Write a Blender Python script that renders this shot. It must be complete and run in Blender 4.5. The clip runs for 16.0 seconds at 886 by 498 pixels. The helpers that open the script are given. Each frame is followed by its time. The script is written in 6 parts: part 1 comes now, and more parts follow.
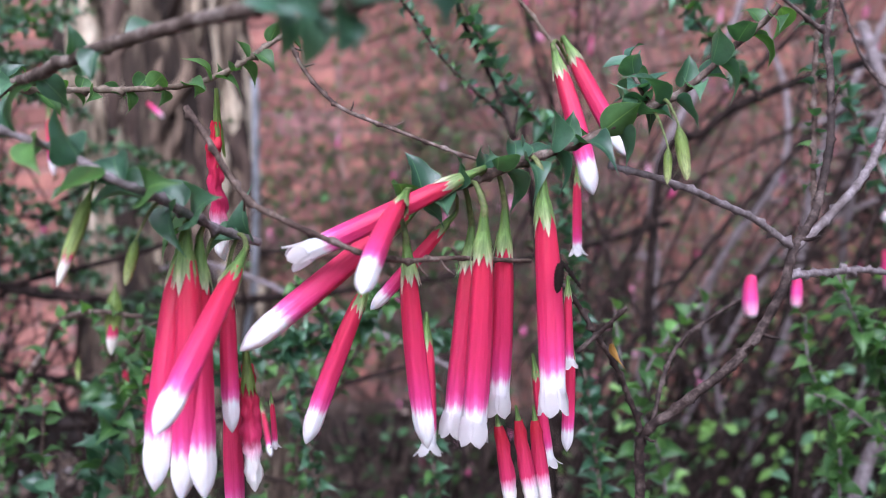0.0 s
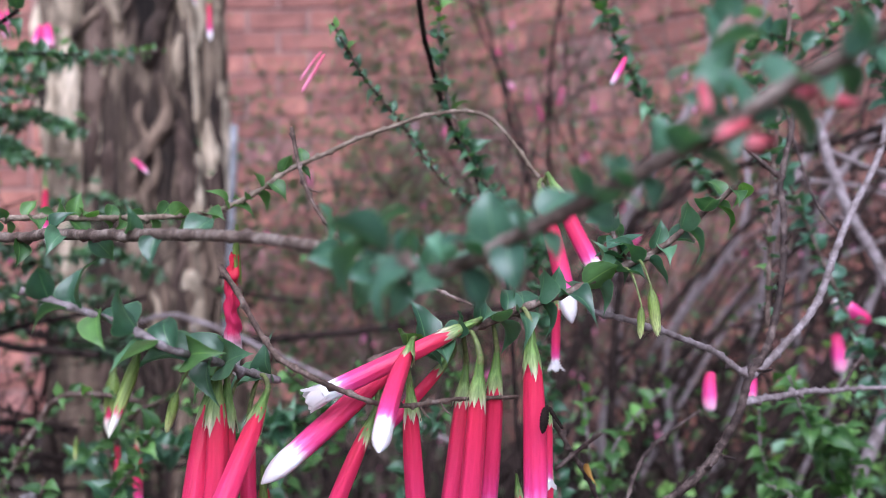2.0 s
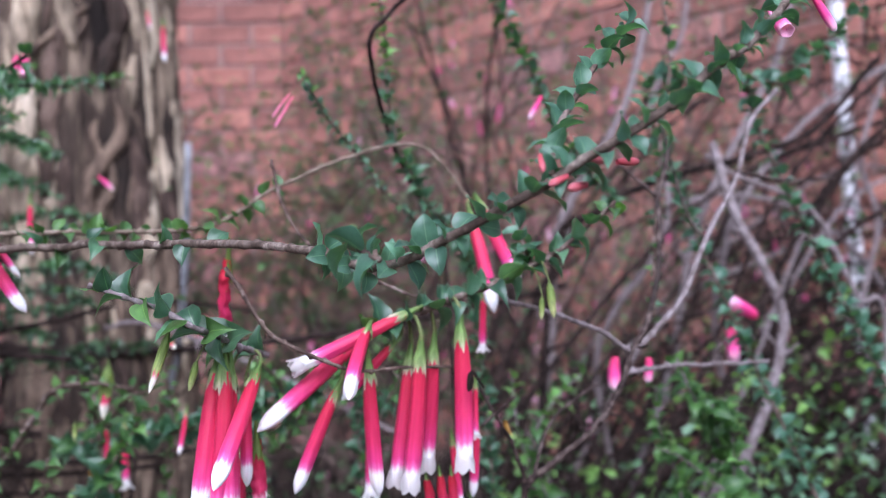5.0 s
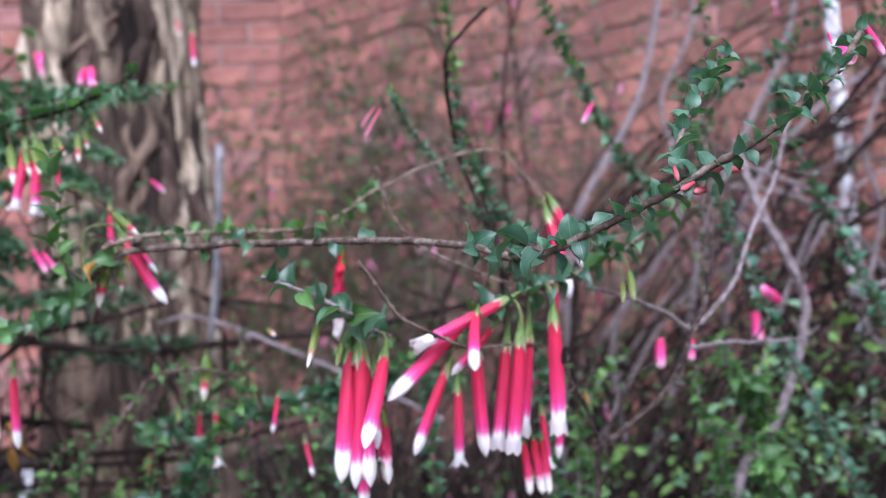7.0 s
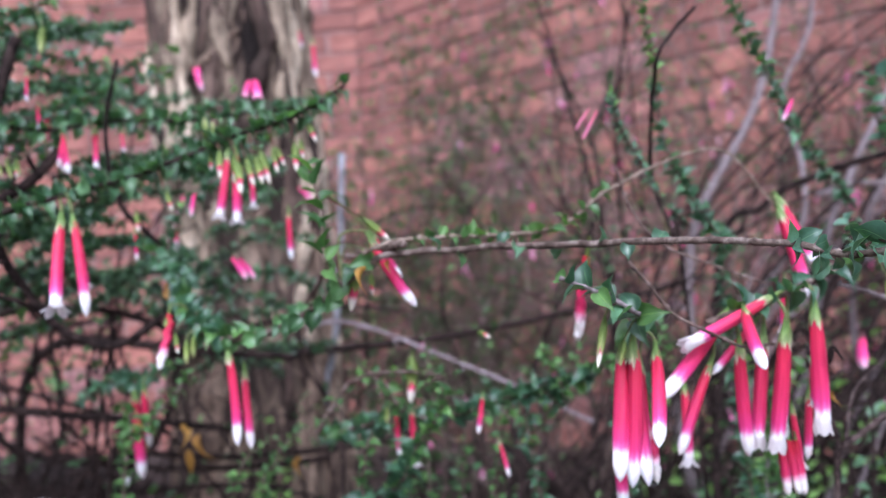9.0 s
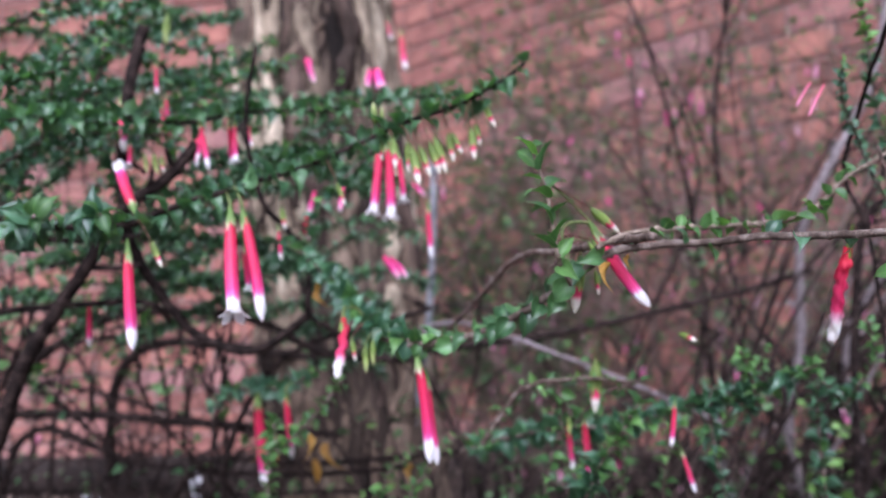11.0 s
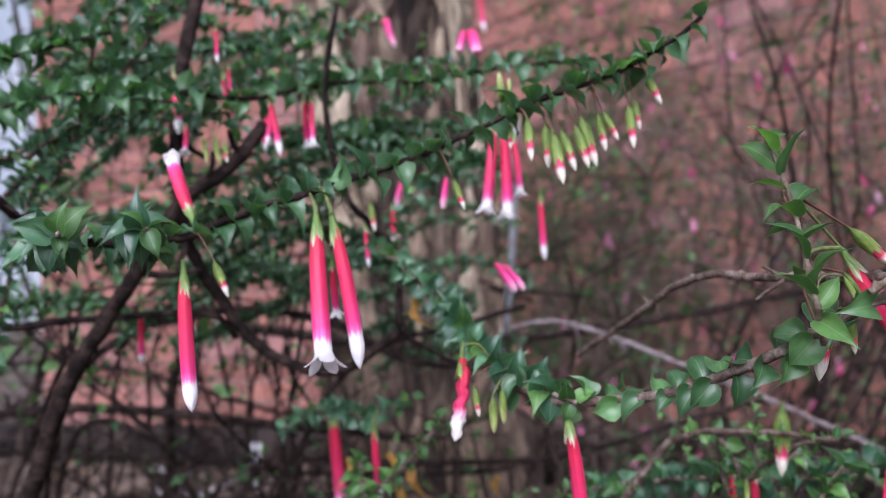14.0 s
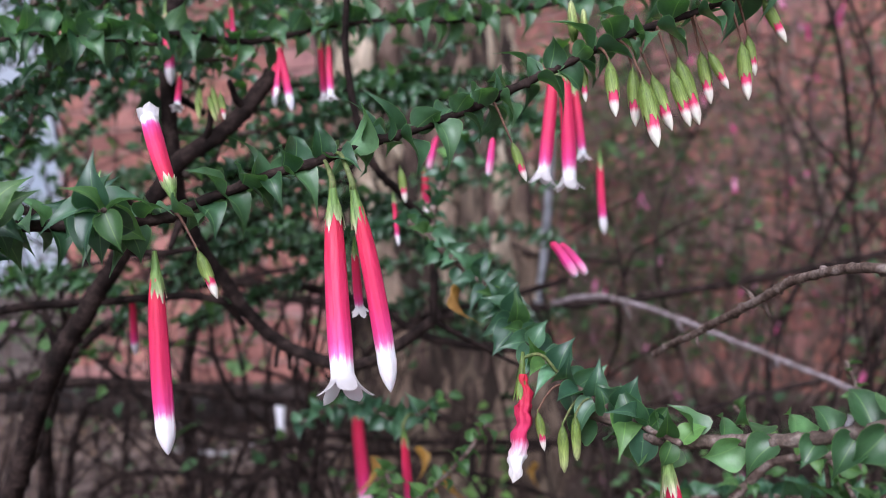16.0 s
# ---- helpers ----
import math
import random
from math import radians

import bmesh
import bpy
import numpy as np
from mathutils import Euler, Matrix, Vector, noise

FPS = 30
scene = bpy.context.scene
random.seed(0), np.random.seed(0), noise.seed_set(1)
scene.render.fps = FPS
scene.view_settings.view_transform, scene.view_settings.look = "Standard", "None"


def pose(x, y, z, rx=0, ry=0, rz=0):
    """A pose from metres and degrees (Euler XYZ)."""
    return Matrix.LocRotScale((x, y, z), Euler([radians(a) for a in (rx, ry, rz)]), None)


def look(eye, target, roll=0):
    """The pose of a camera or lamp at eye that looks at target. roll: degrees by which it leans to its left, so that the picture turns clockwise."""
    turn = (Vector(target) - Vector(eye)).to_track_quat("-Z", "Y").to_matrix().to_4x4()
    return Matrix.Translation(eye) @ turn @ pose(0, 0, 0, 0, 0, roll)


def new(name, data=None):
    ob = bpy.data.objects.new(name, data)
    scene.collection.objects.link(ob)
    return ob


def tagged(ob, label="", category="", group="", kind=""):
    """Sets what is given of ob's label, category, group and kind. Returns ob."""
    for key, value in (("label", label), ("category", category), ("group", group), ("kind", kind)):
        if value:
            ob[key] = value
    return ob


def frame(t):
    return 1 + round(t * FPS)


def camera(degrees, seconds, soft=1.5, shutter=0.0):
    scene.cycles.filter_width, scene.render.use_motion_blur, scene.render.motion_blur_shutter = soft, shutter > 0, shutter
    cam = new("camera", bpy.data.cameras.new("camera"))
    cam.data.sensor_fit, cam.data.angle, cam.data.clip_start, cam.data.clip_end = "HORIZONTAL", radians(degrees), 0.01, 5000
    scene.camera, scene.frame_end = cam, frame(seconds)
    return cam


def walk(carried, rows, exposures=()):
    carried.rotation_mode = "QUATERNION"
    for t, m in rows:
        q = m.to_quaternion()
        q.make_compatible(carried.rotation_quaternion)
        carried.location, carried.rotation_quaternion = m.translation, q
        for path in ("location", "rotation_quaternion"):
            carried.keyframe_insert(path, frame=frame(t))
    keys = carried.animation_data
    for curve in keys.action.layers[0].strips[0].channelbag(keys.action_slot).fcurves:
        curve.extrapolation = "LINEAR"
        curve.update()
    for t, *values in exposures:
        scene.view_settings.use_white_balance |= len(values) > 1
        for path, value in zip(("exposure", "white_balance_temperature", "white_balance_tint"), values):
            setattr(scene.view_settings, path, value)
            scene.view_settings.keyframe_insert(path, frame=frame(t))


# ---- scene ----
cam = camera(55.4, 16.0, soft=0.85)
PATH = [
    (0, (0.04, 0.045, 0.695), (-0.008, 2.042, 0.801), -2.6),
    (0.5, (0.035, 0.043, 0.699), (-0.006, 2.039, 0.817), -2.2),
    (1, (0.032, 0.041, 0.705), (0.014, 2.037, 0.833), -1.5),
    (1.5, (0.034, 0.033, 0.712), (0.048, 2.027, 0.861), -1.1),
    (2, (0.034, 0.025, 0.716), (0.074, 2.018, 0.881), -1.1),
    (2.5, (0.035, 0.014, 0.72), (0.094, 2.005, 0.899), -1.2),
    (3, (0.036, 0.01, 0.719), (0.114, 2.0, 0.902), -1.3),
    (3.5, (0.039, 0.003, 0.72), (0.149, 1.992, 0.906), -1.3),
    (4, (0.038, -0.011, 0.72), (0.175, 1.976, 0.911), -1.4),
    (4.2, (0.036, -0.014, 0.718), (0.181, 1.971, 0.914), -1.4),
    (6.5, (0.017, -0.051, 0.707), (0.228, 1.93, 0.876), -2.9),
    (7, (-0.001, -0.057, 0.708), (0.188, 1.926, 0.883), -2.9),
    (7.5, (-0.014, -0.063, 0.709), (0.147, 1.922, 0.893), -3.1),
    (8, (-0.025, -0.06, 0.711), (0.097, 1.927, 0.9), -3.3),
    (8.5, (-0.044, -0.06, 0.711), (0.029, 1.93, 0.905), -3.6),
    (9, (-0.058, -0.057, 0.71), (-0.02, 1.934, 0.904), -3.4),
    (9.5, (-0.073, -0.053, 0.71), (-0.06, 1.937, 0.902), -3.5),
    (10, (-0.088, -0.05, 0.712), (-0.108, 1.941, 0.904), -3.7),
    (10.2, (-0.094, -0.047, 0.712), (-0.128, 1.943, 0.909), -3.9),
    (12.5, (-0.132, 0.016, 0.725), (-0.235, 2.007, 0.884), -3.0),
    (13, (-0.136, 0.022, 0.728), (-0.273, 2.012, 0.869), -2.9),
    (13.5, (-0.135, 0.027, 0.739), (-0.316, 2.014, 0.884), -3.6),
    (14, (-0.139, 0.042, 0.738), (-0.328, 2.029, 0.86), -3.4),
    (14.5, (-0.147, 0.051, 0.742), (-0.34, 2.039, 0.835), -2.9),
    (15, (-0.147, 0.066, 0.742), (-0.369, 2.052, 0.821), -3.4),
    (15.5, (-0.145, 0.083, 0.744), (-0.398, 2.066, 0.803), -4.3),
    (16, (-0.15, 0.092, 0.747), (-0.398, 2.077, 0.769), -3.2),
]
walk(cam, [(t, look(eye, target, roll)) for t, eye, target, roll in PATH],
     [(0.0, 0.28, 5420, 22), (4.0, 0.24, 5420, 21), (10.0, 0.28, 5420, 22), (12.5, 0.16, 5570, 22), (16.0, 0.05, 5670, 21)])
cam.data.dof.use_dof = True
cam.data.dof.focus_distance = 0.160
cam.data.dof.aperture_fstop = 19.5

# ---- world and light: soft, overcast daylight ----
world = bpy.data.worlds.new("overcast_sky")
scene.world = world
world.use_nodes = True
wn, wl = world.node_tree.nodes, world.node_tree.links
wn.clear()
sky = wn.new("ShaderNodeTexSky")
sky.sky_type, sky.sun_disc = "NISHITA", False
sky.sun_elevation, sky.sun_rotation = radians(44), radians(190)
sky.air_density, sky.dust_density, sky.ozone_density = 0.6, 9.0, 0.3
bg = wn.new("ShaderNodeBackground")
bg.inputs["Strength"].default_value = 0.15
wout = wn.new("ShaderNodeOutputWorld")
cloud = wn.new("ShaderNodeHueSaturation")   # thin cloud takes the blue out of the sky
cloud.inputs["Saturation"].default_value = 0.35
wl.new(sky.outputs[0], cloud.inputs["Color"])
wl.new(cloud.outputs[0], bg.inputs[0])
wl.new(bg.outputs[0], wout.inputs[0])
sun = new("sun", bpy.data.lights.new("sun", "SUN"))
sun.data.energy, sun.data.angle, sun.data.color = 1.9, radians(60), (1.0, 0.99, 0.97)
sun.matrix_world = look((0.5, -2.2, 2.6), (0, 0.3, 0.6))


# ---- materials ----
def material(name, rough=0.6, spec=0.5):
    m = bpy.data.materials.new(name)
    m.use_nodes = True
    n, l = m.node_tree.nodes, m.node_tree.links
    b = n["Principled BSDF"]
    b.inputs["Roughness"].default_value = rough
    b.inputs["Specular IOR Level"].default_value = spec
    return m, n, l, b


def ramp(n, stops):
    r = n.new("ShaderNodeValToRGB")
    while len(r.color_ramp.elements) < len(stops):
        r.color_ramp.elements.new(0.5)
    for e, (p, c) in zip(r.color_ramp.elements, stops):
        e.position, e.color = p, (*c, 1)
    return r


def noise_node(n, l, scale, detail=4.0, rough=0.6, stretch=None):
    c = n.new("ShaderNodeTexCoord")
    t = n.new("ShaderNodeTexNoise")
    t.inputs["Scale"].default_value, t.inputs["Detail"].default_value, t.inputs["Roughness"].default_value = scale, detail, rough
    if stretch:
        mp = n.new("ShaderNodeMapping")
        mp.inputs["Scale"].default_value = stretch
        l.new(c.outputs["Object"], mp.inputs[0])
        l.new(mp.outputs[0], t.inputs["Vector"])
    else:
        l.new(c.outputs["Object"], t.inputs["Vector"])
    return t


def bump(n, l, b, src, strength, distance):
    u = n.new("ShaderNodeBump")
    u.inputs["Strength"].default_value, u.inputs["Distance"].default_value = strength, distance
    l.new(src, u.inputs["Height"])
    l.new(u.outputs[0], b.inputs["Normal"])


def mix(n, l, fac, a, b_, mode="MIX"):
    m = n.new("ShaderNodeMix")
    m.data_type, m.blend_type = "RGBA", mode
    for key, v in ((0, fac), (6, a), (7, b_)):
        if isinstance(v, bpy.types.NodeSocket):
            l.new(v, m.inputs[key])
        else:
            m.inputs[key].default_value = v if key == 0 else (*v, 1)
    return m.outputs[2]


def two_scale(name, colours, scale_a, scale_b, rough=0.8, height=0.0, stretch=None, spec=0.3, fine=0.8):
    """Colour from a coarse noise, darkened and lightened by a fine one, with relief."""
    m, n, l, b = material(name, rough, spec)
    a = noise_node(n, l, scale_a, 3.0, 0.6, stretch)
    f = noise_node(n, l, scale_b, 5.0, 0.65, stretch)
    k = len(colours)
    r = ramp(n, [(0.37 + 0.26 * i / max(1, k - 1), c) for i, c in enumerate(colours)])
    l.new(a.outputs["Fac"], r.inputs[0])
    g = ramp(n, [(0.36, (0.45, 0.45, 0.45)), (0.64, (1.25, 1.25, 1.25))])
    l.new(f.outputs["Fac"], g.inputs[0])
    l.new(mix(n, l, fine, r.outputs[0], g.outputs[0], "MULTIPLY"), b.inputs["Base Color"])
    if height:
        bump(n, l, b, f.outputs["Fac"], 0.7, height)
    return m


def leaf_material(name, dark, light, rough=0.38, shine=0.5, vein=True):
    m, n, l, b = material(name, rough, shine)
    info = n.new("ShaderNodeObjectInfo")
    isl = n.new("ShaderNodeNewGeometry")
    add = n.new("ShaderNodeMath")
    add.operation = "ADD"
    l.new(info.outputs["Random"], add.inputs[0])
    l.new(isl.outputs["Random Per Island"], add.inputs[1])
    wrap = n.new("ShaderNodeMath")
    wrap.operation = "FRACT"
    l.new(add.outputs[0], wrap.inputs[0])
    r = ramp(n, [(0.0, dark), (0.7, tuple((a + c) / 2 for a, c in zip(dark, light))), (0.93, light), (1.0, tuple(1.5 * c for c in light))])
    l.new(wrap.outputs[0], r.inputs[0])
    t = noise_node(n, l, 3.0, 4.0)
    g = ramp(n, [(0.3, (0.7, 0.7, 0.7)), (0.7, (1.2, 1.2, 1.15))])
    l.new(t.outputs["Fac"], g.inputs[0])
    col = mix(n, l, 0.8, r.outputs[0], g.outputs[0], "MULTIPLY")
    across = n.new("ShaderNodeAttribute")   # 0 on the midrib, 1 on the rim
    across.attribute_name = "across"
    rib = ramp(n, [(0.0, (0.4, 0.4, 0.4)), (0.06, (0.0, 0.0, 0.0)), (0.93, (0.0, 0.0, 0.0)), (1.0, (0.34, 0.34, 0.34))])
    l.new(across.outputs["Fac"], rib.inputs[0])
    if vein:
        col = mix(n, l, rib.outputs[0], col, tuple(min(1.0, 1.8 * v) for v in (light[0] * 1.5, light[1] * 1.25, light[2])))
    l.new(col, b.inputs["Base Color"])
    fine = noise_node(n, l, 14.0, 3.0)
    bump(n, l, b, fine.outputs["Fac"], 0.08, 0.02)
    tr = n.new("ShaderNodeBsdfTranslucent")
    l.new(mix(n, l, 1.0, col, (1.6, 1.9, 0.7), "MULTIPLY"), tr.inputs[0])
    ms = n.new("ShaderNodeMixShader")
    ms.inputs[0].default_value = 0.28
    l.new(b.outputs[0], ms.inputs[1])
    l.new(tr.outputs[0], ms.inputs[2])
    l.new(ms.outputs[0], n["Material Output"].inputs[0])
    return m


def petal_material(name, stops, rough=0.48, streak=0.0):
    """Colour along the flower, from its top (0) to its tip (1), with fine lengthwise streaks."""
    m, n, l, b = material(name, rough, 0.35)
    c = n.new("ShaderNodeTexCoord")
    sep = n.new("ShaderNodeSeparateXYZ")
    l.new(c.outputs["Object"], sep.inputs[0])
    t = noise_node(n, l, 1.0, 3.0, 0.6, (45.0, 45.0, 2.5))
    info = n.new("ShaderNodeObjectInfo")
    a = n.new("ShaderNodeMath")
    a.operation = "MULTIPLY_ADD"
    a.inputs[1].default_value, a.inputs[2].default_value = 0.10, -0.05
    l.new(t.outputs["Fac"], a.inputs[0])
    s = n.new("ShaderNodeMath")
    s.operation = "SUBTRACT"
    l.new(a.outputs[0], s.inputs[0])
    l.new(sep.outputs["Z"], s.inputs[1])
    o = n.new("ShaderNodeMath")
    o.operation = "MULTIPLY_ADD"
    o.inputs[1].default_value = 0.05
    l.new(info.outputs["Random"], o.inputs[0])
    l.new(s.outputs[0], o.inputs[2])
    r = ramp(n, stops)
    l.new(o.outputs[0], r.inputs[0])
    k = 0.86 - streak
    g = ramp(n, [(0.36, (k, k * 0.97, k * 0.95)), (0.64, (1.03 + streak * 0.4, 1.03 + streak * 0.4, 1.03))])
    l.new(t.outputs["Fac"], g.inputs[0])
    col = mix(n, l, 0.7, r.outputs[0], g.outputs[0], "MULTIPLY")
    l.new(col, b.inputs["Base Color"])
    b.inputs["Subsurface Weight"].default_value = 0.12
    b.inputs["Subsurface Radius"].default_value = (0.004, 0.0015, 0.001)
    b.inputs["Subsurface Scale"].default_value = 1.0
    bump(n, l, b, t.outputs["Fac"], 0.15, 0.012)
    return m


RED, CERISE, ROSE, PINK, WHITE = (0.57, 0.022, 0.066), (0.63, 0.031, 0.125), (0.69, 0.045, 0.215), (0.78, 0.14, 0.40), (0.87, 0.85, 0.87)
M_COROLLA = petal_material("red_and_white_corolla", [(0.2, RED), (0.62, CERISE), (0.75, ROSE), (0.80, PINK), (0.845, WHITE)])
M_PINK = petal_material("pink_corolla", [(0.1, (0.62, 0.03, 0.14)), (0.6, (0.80, 0.07, 0.32)), (0.95, (0.86, 0.5, 0.66)), (1.0, WHITE)])
M_PINKBUD = petal_material("coral_leaf_bud", [(0.2, (0.38, 0.05, 0.07)), (0.6, (0.50, 0.10, 0.13)), (1.0, (0.55, 0.17, 0.20))])
M_PALE = petal_material("pale_pink_corolla", [(0.1, (0.7, 0.12, 0.2)), (1.0, (0.75, 0.25, 0.4))])
M_FADED = petal_material("withered_corolla", [(0.2, (0.42, 0.01, 0.03)), (0.66, (0.55, 0.03, 0.12)), (0.74, (0.72, 0.4, 0.52)), (0.8, (0.76, 0.73, 0.70))], 0.6)
M_BUD = petal_material("red_bud_with_white_tip", [(0.3, (0.5, 0.02, 0.05)), (0.70, (0.66, 0.04, 0.14)), (0.80, (0.78, 0.72, 0.66)), (1.0, (0.78, 0.77, 0.62))])
M_LOBE = two_scale("white_petal", [(0.90, 0.88, 0.89), (0.89, 0.87, 0.82)], 3.0, 12.0, 0.5, 0.0, None, 0.3, 0.12)
mt = M_LOBE.node_tree
tr = mt.nodes.new("ShaderNodeBsdfTranslucent")
tr.inputs[0].default_value = (0.88, 0.86, 0.87, 1)
ms = mt.nodes.new("ShaderNodeMixShader")
ms.inputs[0].default_value = 0.6
mt.links.new(mt.nodes["Principled BSDF"].outputs[0], ms.inputs[1])
mt.links.new(tr.outputs[0], ms.inputs[2])
mt.links.new(ms.outputs[0], mt.nodes["Material Output"].inputs[0])
M_CALYX = petal_material("pale_green_calyx", [(0.0, (0.10, 0.18, 0.04)), (0.09, (0.17, 0.29, 0.075)), (0.155, (0.30, 0.39, 0.16)), (0.225, (0.66, 0.55, 0.46))], 0.55, 0.45)
M_GREEN = petal_material("green_bud_scales", [(0.0, (0.10, 0.155, 0.03)), (0.4, (0.18, 0.26, 0.055)), (0.62, (0.31, 0.39, 0.12)), (1.0, (0.48, 0.53, 0.26))], 0.55, 0.5)
M_STALK = two_scale("green_stalk", [(0.11, 0.15, 0.045), (0.18, 0.20, 0.075)], 300.0, 900.0, 0.6)
M_STALK_RED = two_scale("reddish_stalk", [(0.10, 0.045, 0.03), (0.16, 0.08, 0.05)], 300.0, 900.0, 0.6)
M_LEAF = leaf_material("dark_glossy_leaf", (0.030, 0.085, 0.050), (0.085, 0.19, 0.105), 0.33, 0.7)
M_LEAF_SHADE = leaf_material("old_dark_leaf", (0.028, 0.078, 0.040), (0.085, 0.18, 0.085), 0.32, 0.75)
M_LEAF_OLD = leaf_material("old_green_leaf", (0.034, 0.094, 0.045), (0.10, 0.21, 0.095), 0.34, 0.65)
M_LEAF_TEAL = leaf_material("bluish_green_leaf", (0.042, 0.110, 0.075), (0.10, 0.22, 0.145), 0.36, 0.6)
M_LEAF_BROAD = leaf_material("light_glossy_leaf", (0.034, 0.095, 0.042), (0.09, 0.20, 0.075), 0.36, 0.7)
M_LEAF_FRESH = leaf_material("fresh_green_leaf", (0.040, 0.105, 0.033), (0.11, 0.235, 0.065), 0.42)
M_LEAF_FAR = leaf_material("background_leaf", (0.03, 0.085, 0.035), (0.11, 0.22, 0.075), 0.45, 0.5, False)
M_YELLOW = leaf_material("yellow_dead_leaf", (0.26, 0.13, 0.03), (0.45, 0.25, 0.05), 0.6)
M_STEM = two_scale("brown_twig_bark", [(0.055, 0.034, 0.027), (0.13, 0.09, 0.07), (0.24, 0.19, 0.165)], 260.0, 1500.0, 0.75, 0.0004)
M_STEM_LONG = two_scale("pale_brown_twig_bark", [(0.062, 0.042, 0.032), (0.132, 0.097, 0.078), (0.25, 0.205, 0.175)], 260.0, 1500.0, 0.75, 0.0004, None, 0.3, 0.7)
M_STEM_RED = two_scale("reddish_brown_twig_bark", [(0.022, 0.014, 0.012), (0.055, 0.036, 0.031), (0.14, 0.105, 0.093)], 260.0, 1300.0, 0.7, 0.0004)
M_STEM_GREY = two_scale("grey_twig_bark", [(0.13, 0.105, 0.10), (0.21, 0.175, 0.175), (0.29, 0.25, 0.26)], 260.0, 1500.0, 0.75, 0.0004, None, 0.3, 0.5)
M_STEM_TAN = two_scale("tan_twig_bark", [(0.11, 0.08, 0.055), (0.20, 0.155, 0.115), (0.30, 0.24, 0.19)], 260.0, 1500.0, 0.75, 0.0004, None, 0.3, 0.6)
M_STEM_DARK = two_scale("dark_bark_and_thicket_shade", [(0.010, 0.007, 0.006), (0.024, 0.016, 0.014), (0.052, 0.036, 0.031)], 160.0, 900.0, 0.9, 0.0006, None, 0.12)
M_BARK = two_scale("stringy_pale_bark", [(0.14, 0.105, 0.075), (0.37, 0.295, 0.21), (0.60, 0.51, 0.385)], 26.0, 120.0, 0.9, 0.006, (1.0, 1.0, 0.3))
# dark bark strips, and the shade painted into the trunk's hollows
M_BARK_DARK = two_scale("dark_bark_and_hollow_shade", [(0.02, 0.014, 0.01), (0.07, 0.045, 0.035), (0.16, 0.11, 0.085)], 24.0, 110.0, 0.9, 0.006, (1.0, 1.0, 0.3))
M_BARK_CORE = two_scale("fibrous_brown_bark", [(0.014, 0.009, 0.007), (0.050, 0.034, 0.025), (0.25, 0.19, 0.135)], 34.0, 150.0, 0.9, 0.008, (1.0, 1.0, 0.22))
M_BARK_MID = two_scale("brown_stringy_bark", [(0.05, 0.034, 0.026), (0.15, 0.105, 0.075), (0.27, 0.20, 0.145)], 26.0, 130.0, 0.9, 0.006, (1.0, 1.0, 0.35))
M_MORTAR = two_scale("grey_mortar", [(0.25, 0.168, 0.15), (0.35, 0.25, 0.225)], 6.0, 80.0, 0.95, 0.003)
M_SOIL = two_scale("dark_mulch", [(0.035, 0.026, 0.021), (0.11, 0.082, 0.068), (0.23, 0.18, 0.15)], 7.0, 60.0, 0.95, 0.02)
def scrap_material(name, stops):
    """Loose scraps, each of its own shade."""
    m, n, l, b = material(name, 0.85, 0.25)
    g = n.new("ShaderNodeNewGeometry")
    r = ramp(n, stops)
    l.new(g.outputs["Random Per Island"], r.inputs[0])
    f = noise_node(n, l, 160.0, 4.0)
    k = ramp(n, [(0.3, (0.6, 0.6, 0.6)), (0.7, (1.2, 1.2, 1.2))])
    l.new(f.outputs["Fac"], k.inputs[0])
    l.new(mix(n, l, 0.8, r.outputs[0], k.outputs[0], "MULTIPLY"), b.inputs["Base Color"])
    bump(n, l, b, f.outputs["Fac"], 0.5, 0.002)
    return m


M_CHIP = scrap_material("bark_chip", [(0.0, (0.035, 0.024, 0.019)), (0.5, (0.09, 0.062, 0.048)), (0.85, (0.17, 0.125, 0.098)), (1.0, (0.27, 0.21, 0.17))])
M_LITTER = scrap_material("dry_leaf", [(0.0, (0.10, 0.06, 0.035)), (0.6, (0.20, 0.13, 0.075)), (1.0, (0.36, 0.26, 0.15))])
M_LOG = two_scale("weathered_timber", [(0.012, 0.008, 0.007), (0.034, 0.023, 0.019)], 5.0, 40.0, 0.85, 0.004, (0.2, 1.0, 1.0))
M_WHITE = two_scale("white_plastic", [(0.66, 0.67, 0.70), (0.74, 0.75, 0.78)], 12.0, 60.0, 0.5, 0.0, None, 0.3, 0.15)
M_STAKE = two_scale("galvanised_steel", [(0.22, 0.23, 0.25), (0.34, 0.35, 0.37)], 20.0, 120.0, 0.45)


def brick_material():
    m, n, l, b = material("red_brick", 0.9, 0.2)
    info = n.new("ShaderNodeObjectInfo")
    r = ramp(n, [(0.0, (0.21, 0.096, 0.079)), (0.35, (0.30, 0.137, 0.112)), (0.7, (0.385, 0.172, 0.132)), (1.0, (0.32, 0.172, 0.163))])
    l.new(info.outputs["Random"], r.inputs[0])
    a = noise_node(n, l, 16.0, 5.0)
    g = ramp(n, [(0.36, (0.62, 0.6, 0.62)), (0.64, (1.15, 1.15, 1.12))])
    l.new(a.outputs["Fac"], g.inputs[0])
    f = noise_node(n, l, 140.0, 4.0)
    g2 = ramp(n, [(0.3, (0.7, 0.7, 0.7)), (0.7, (1.1, 1.1, 1.1))])
    l.new(f.outputs["Fac"], g2.inputs[0])
    c = mix(n, l, 0.8, r.outputs[0], g.outputs[0], "MULTIPLY")
    l.new(mix(n, l, 0.7, c, g2.outputs[0], "MULTIPLY"), b.inputs["Base Color"])
    bump(n, l, b, f.outputs["Fac"], 0.6, 0.003)
    return m


M_BRICK = brick_material()


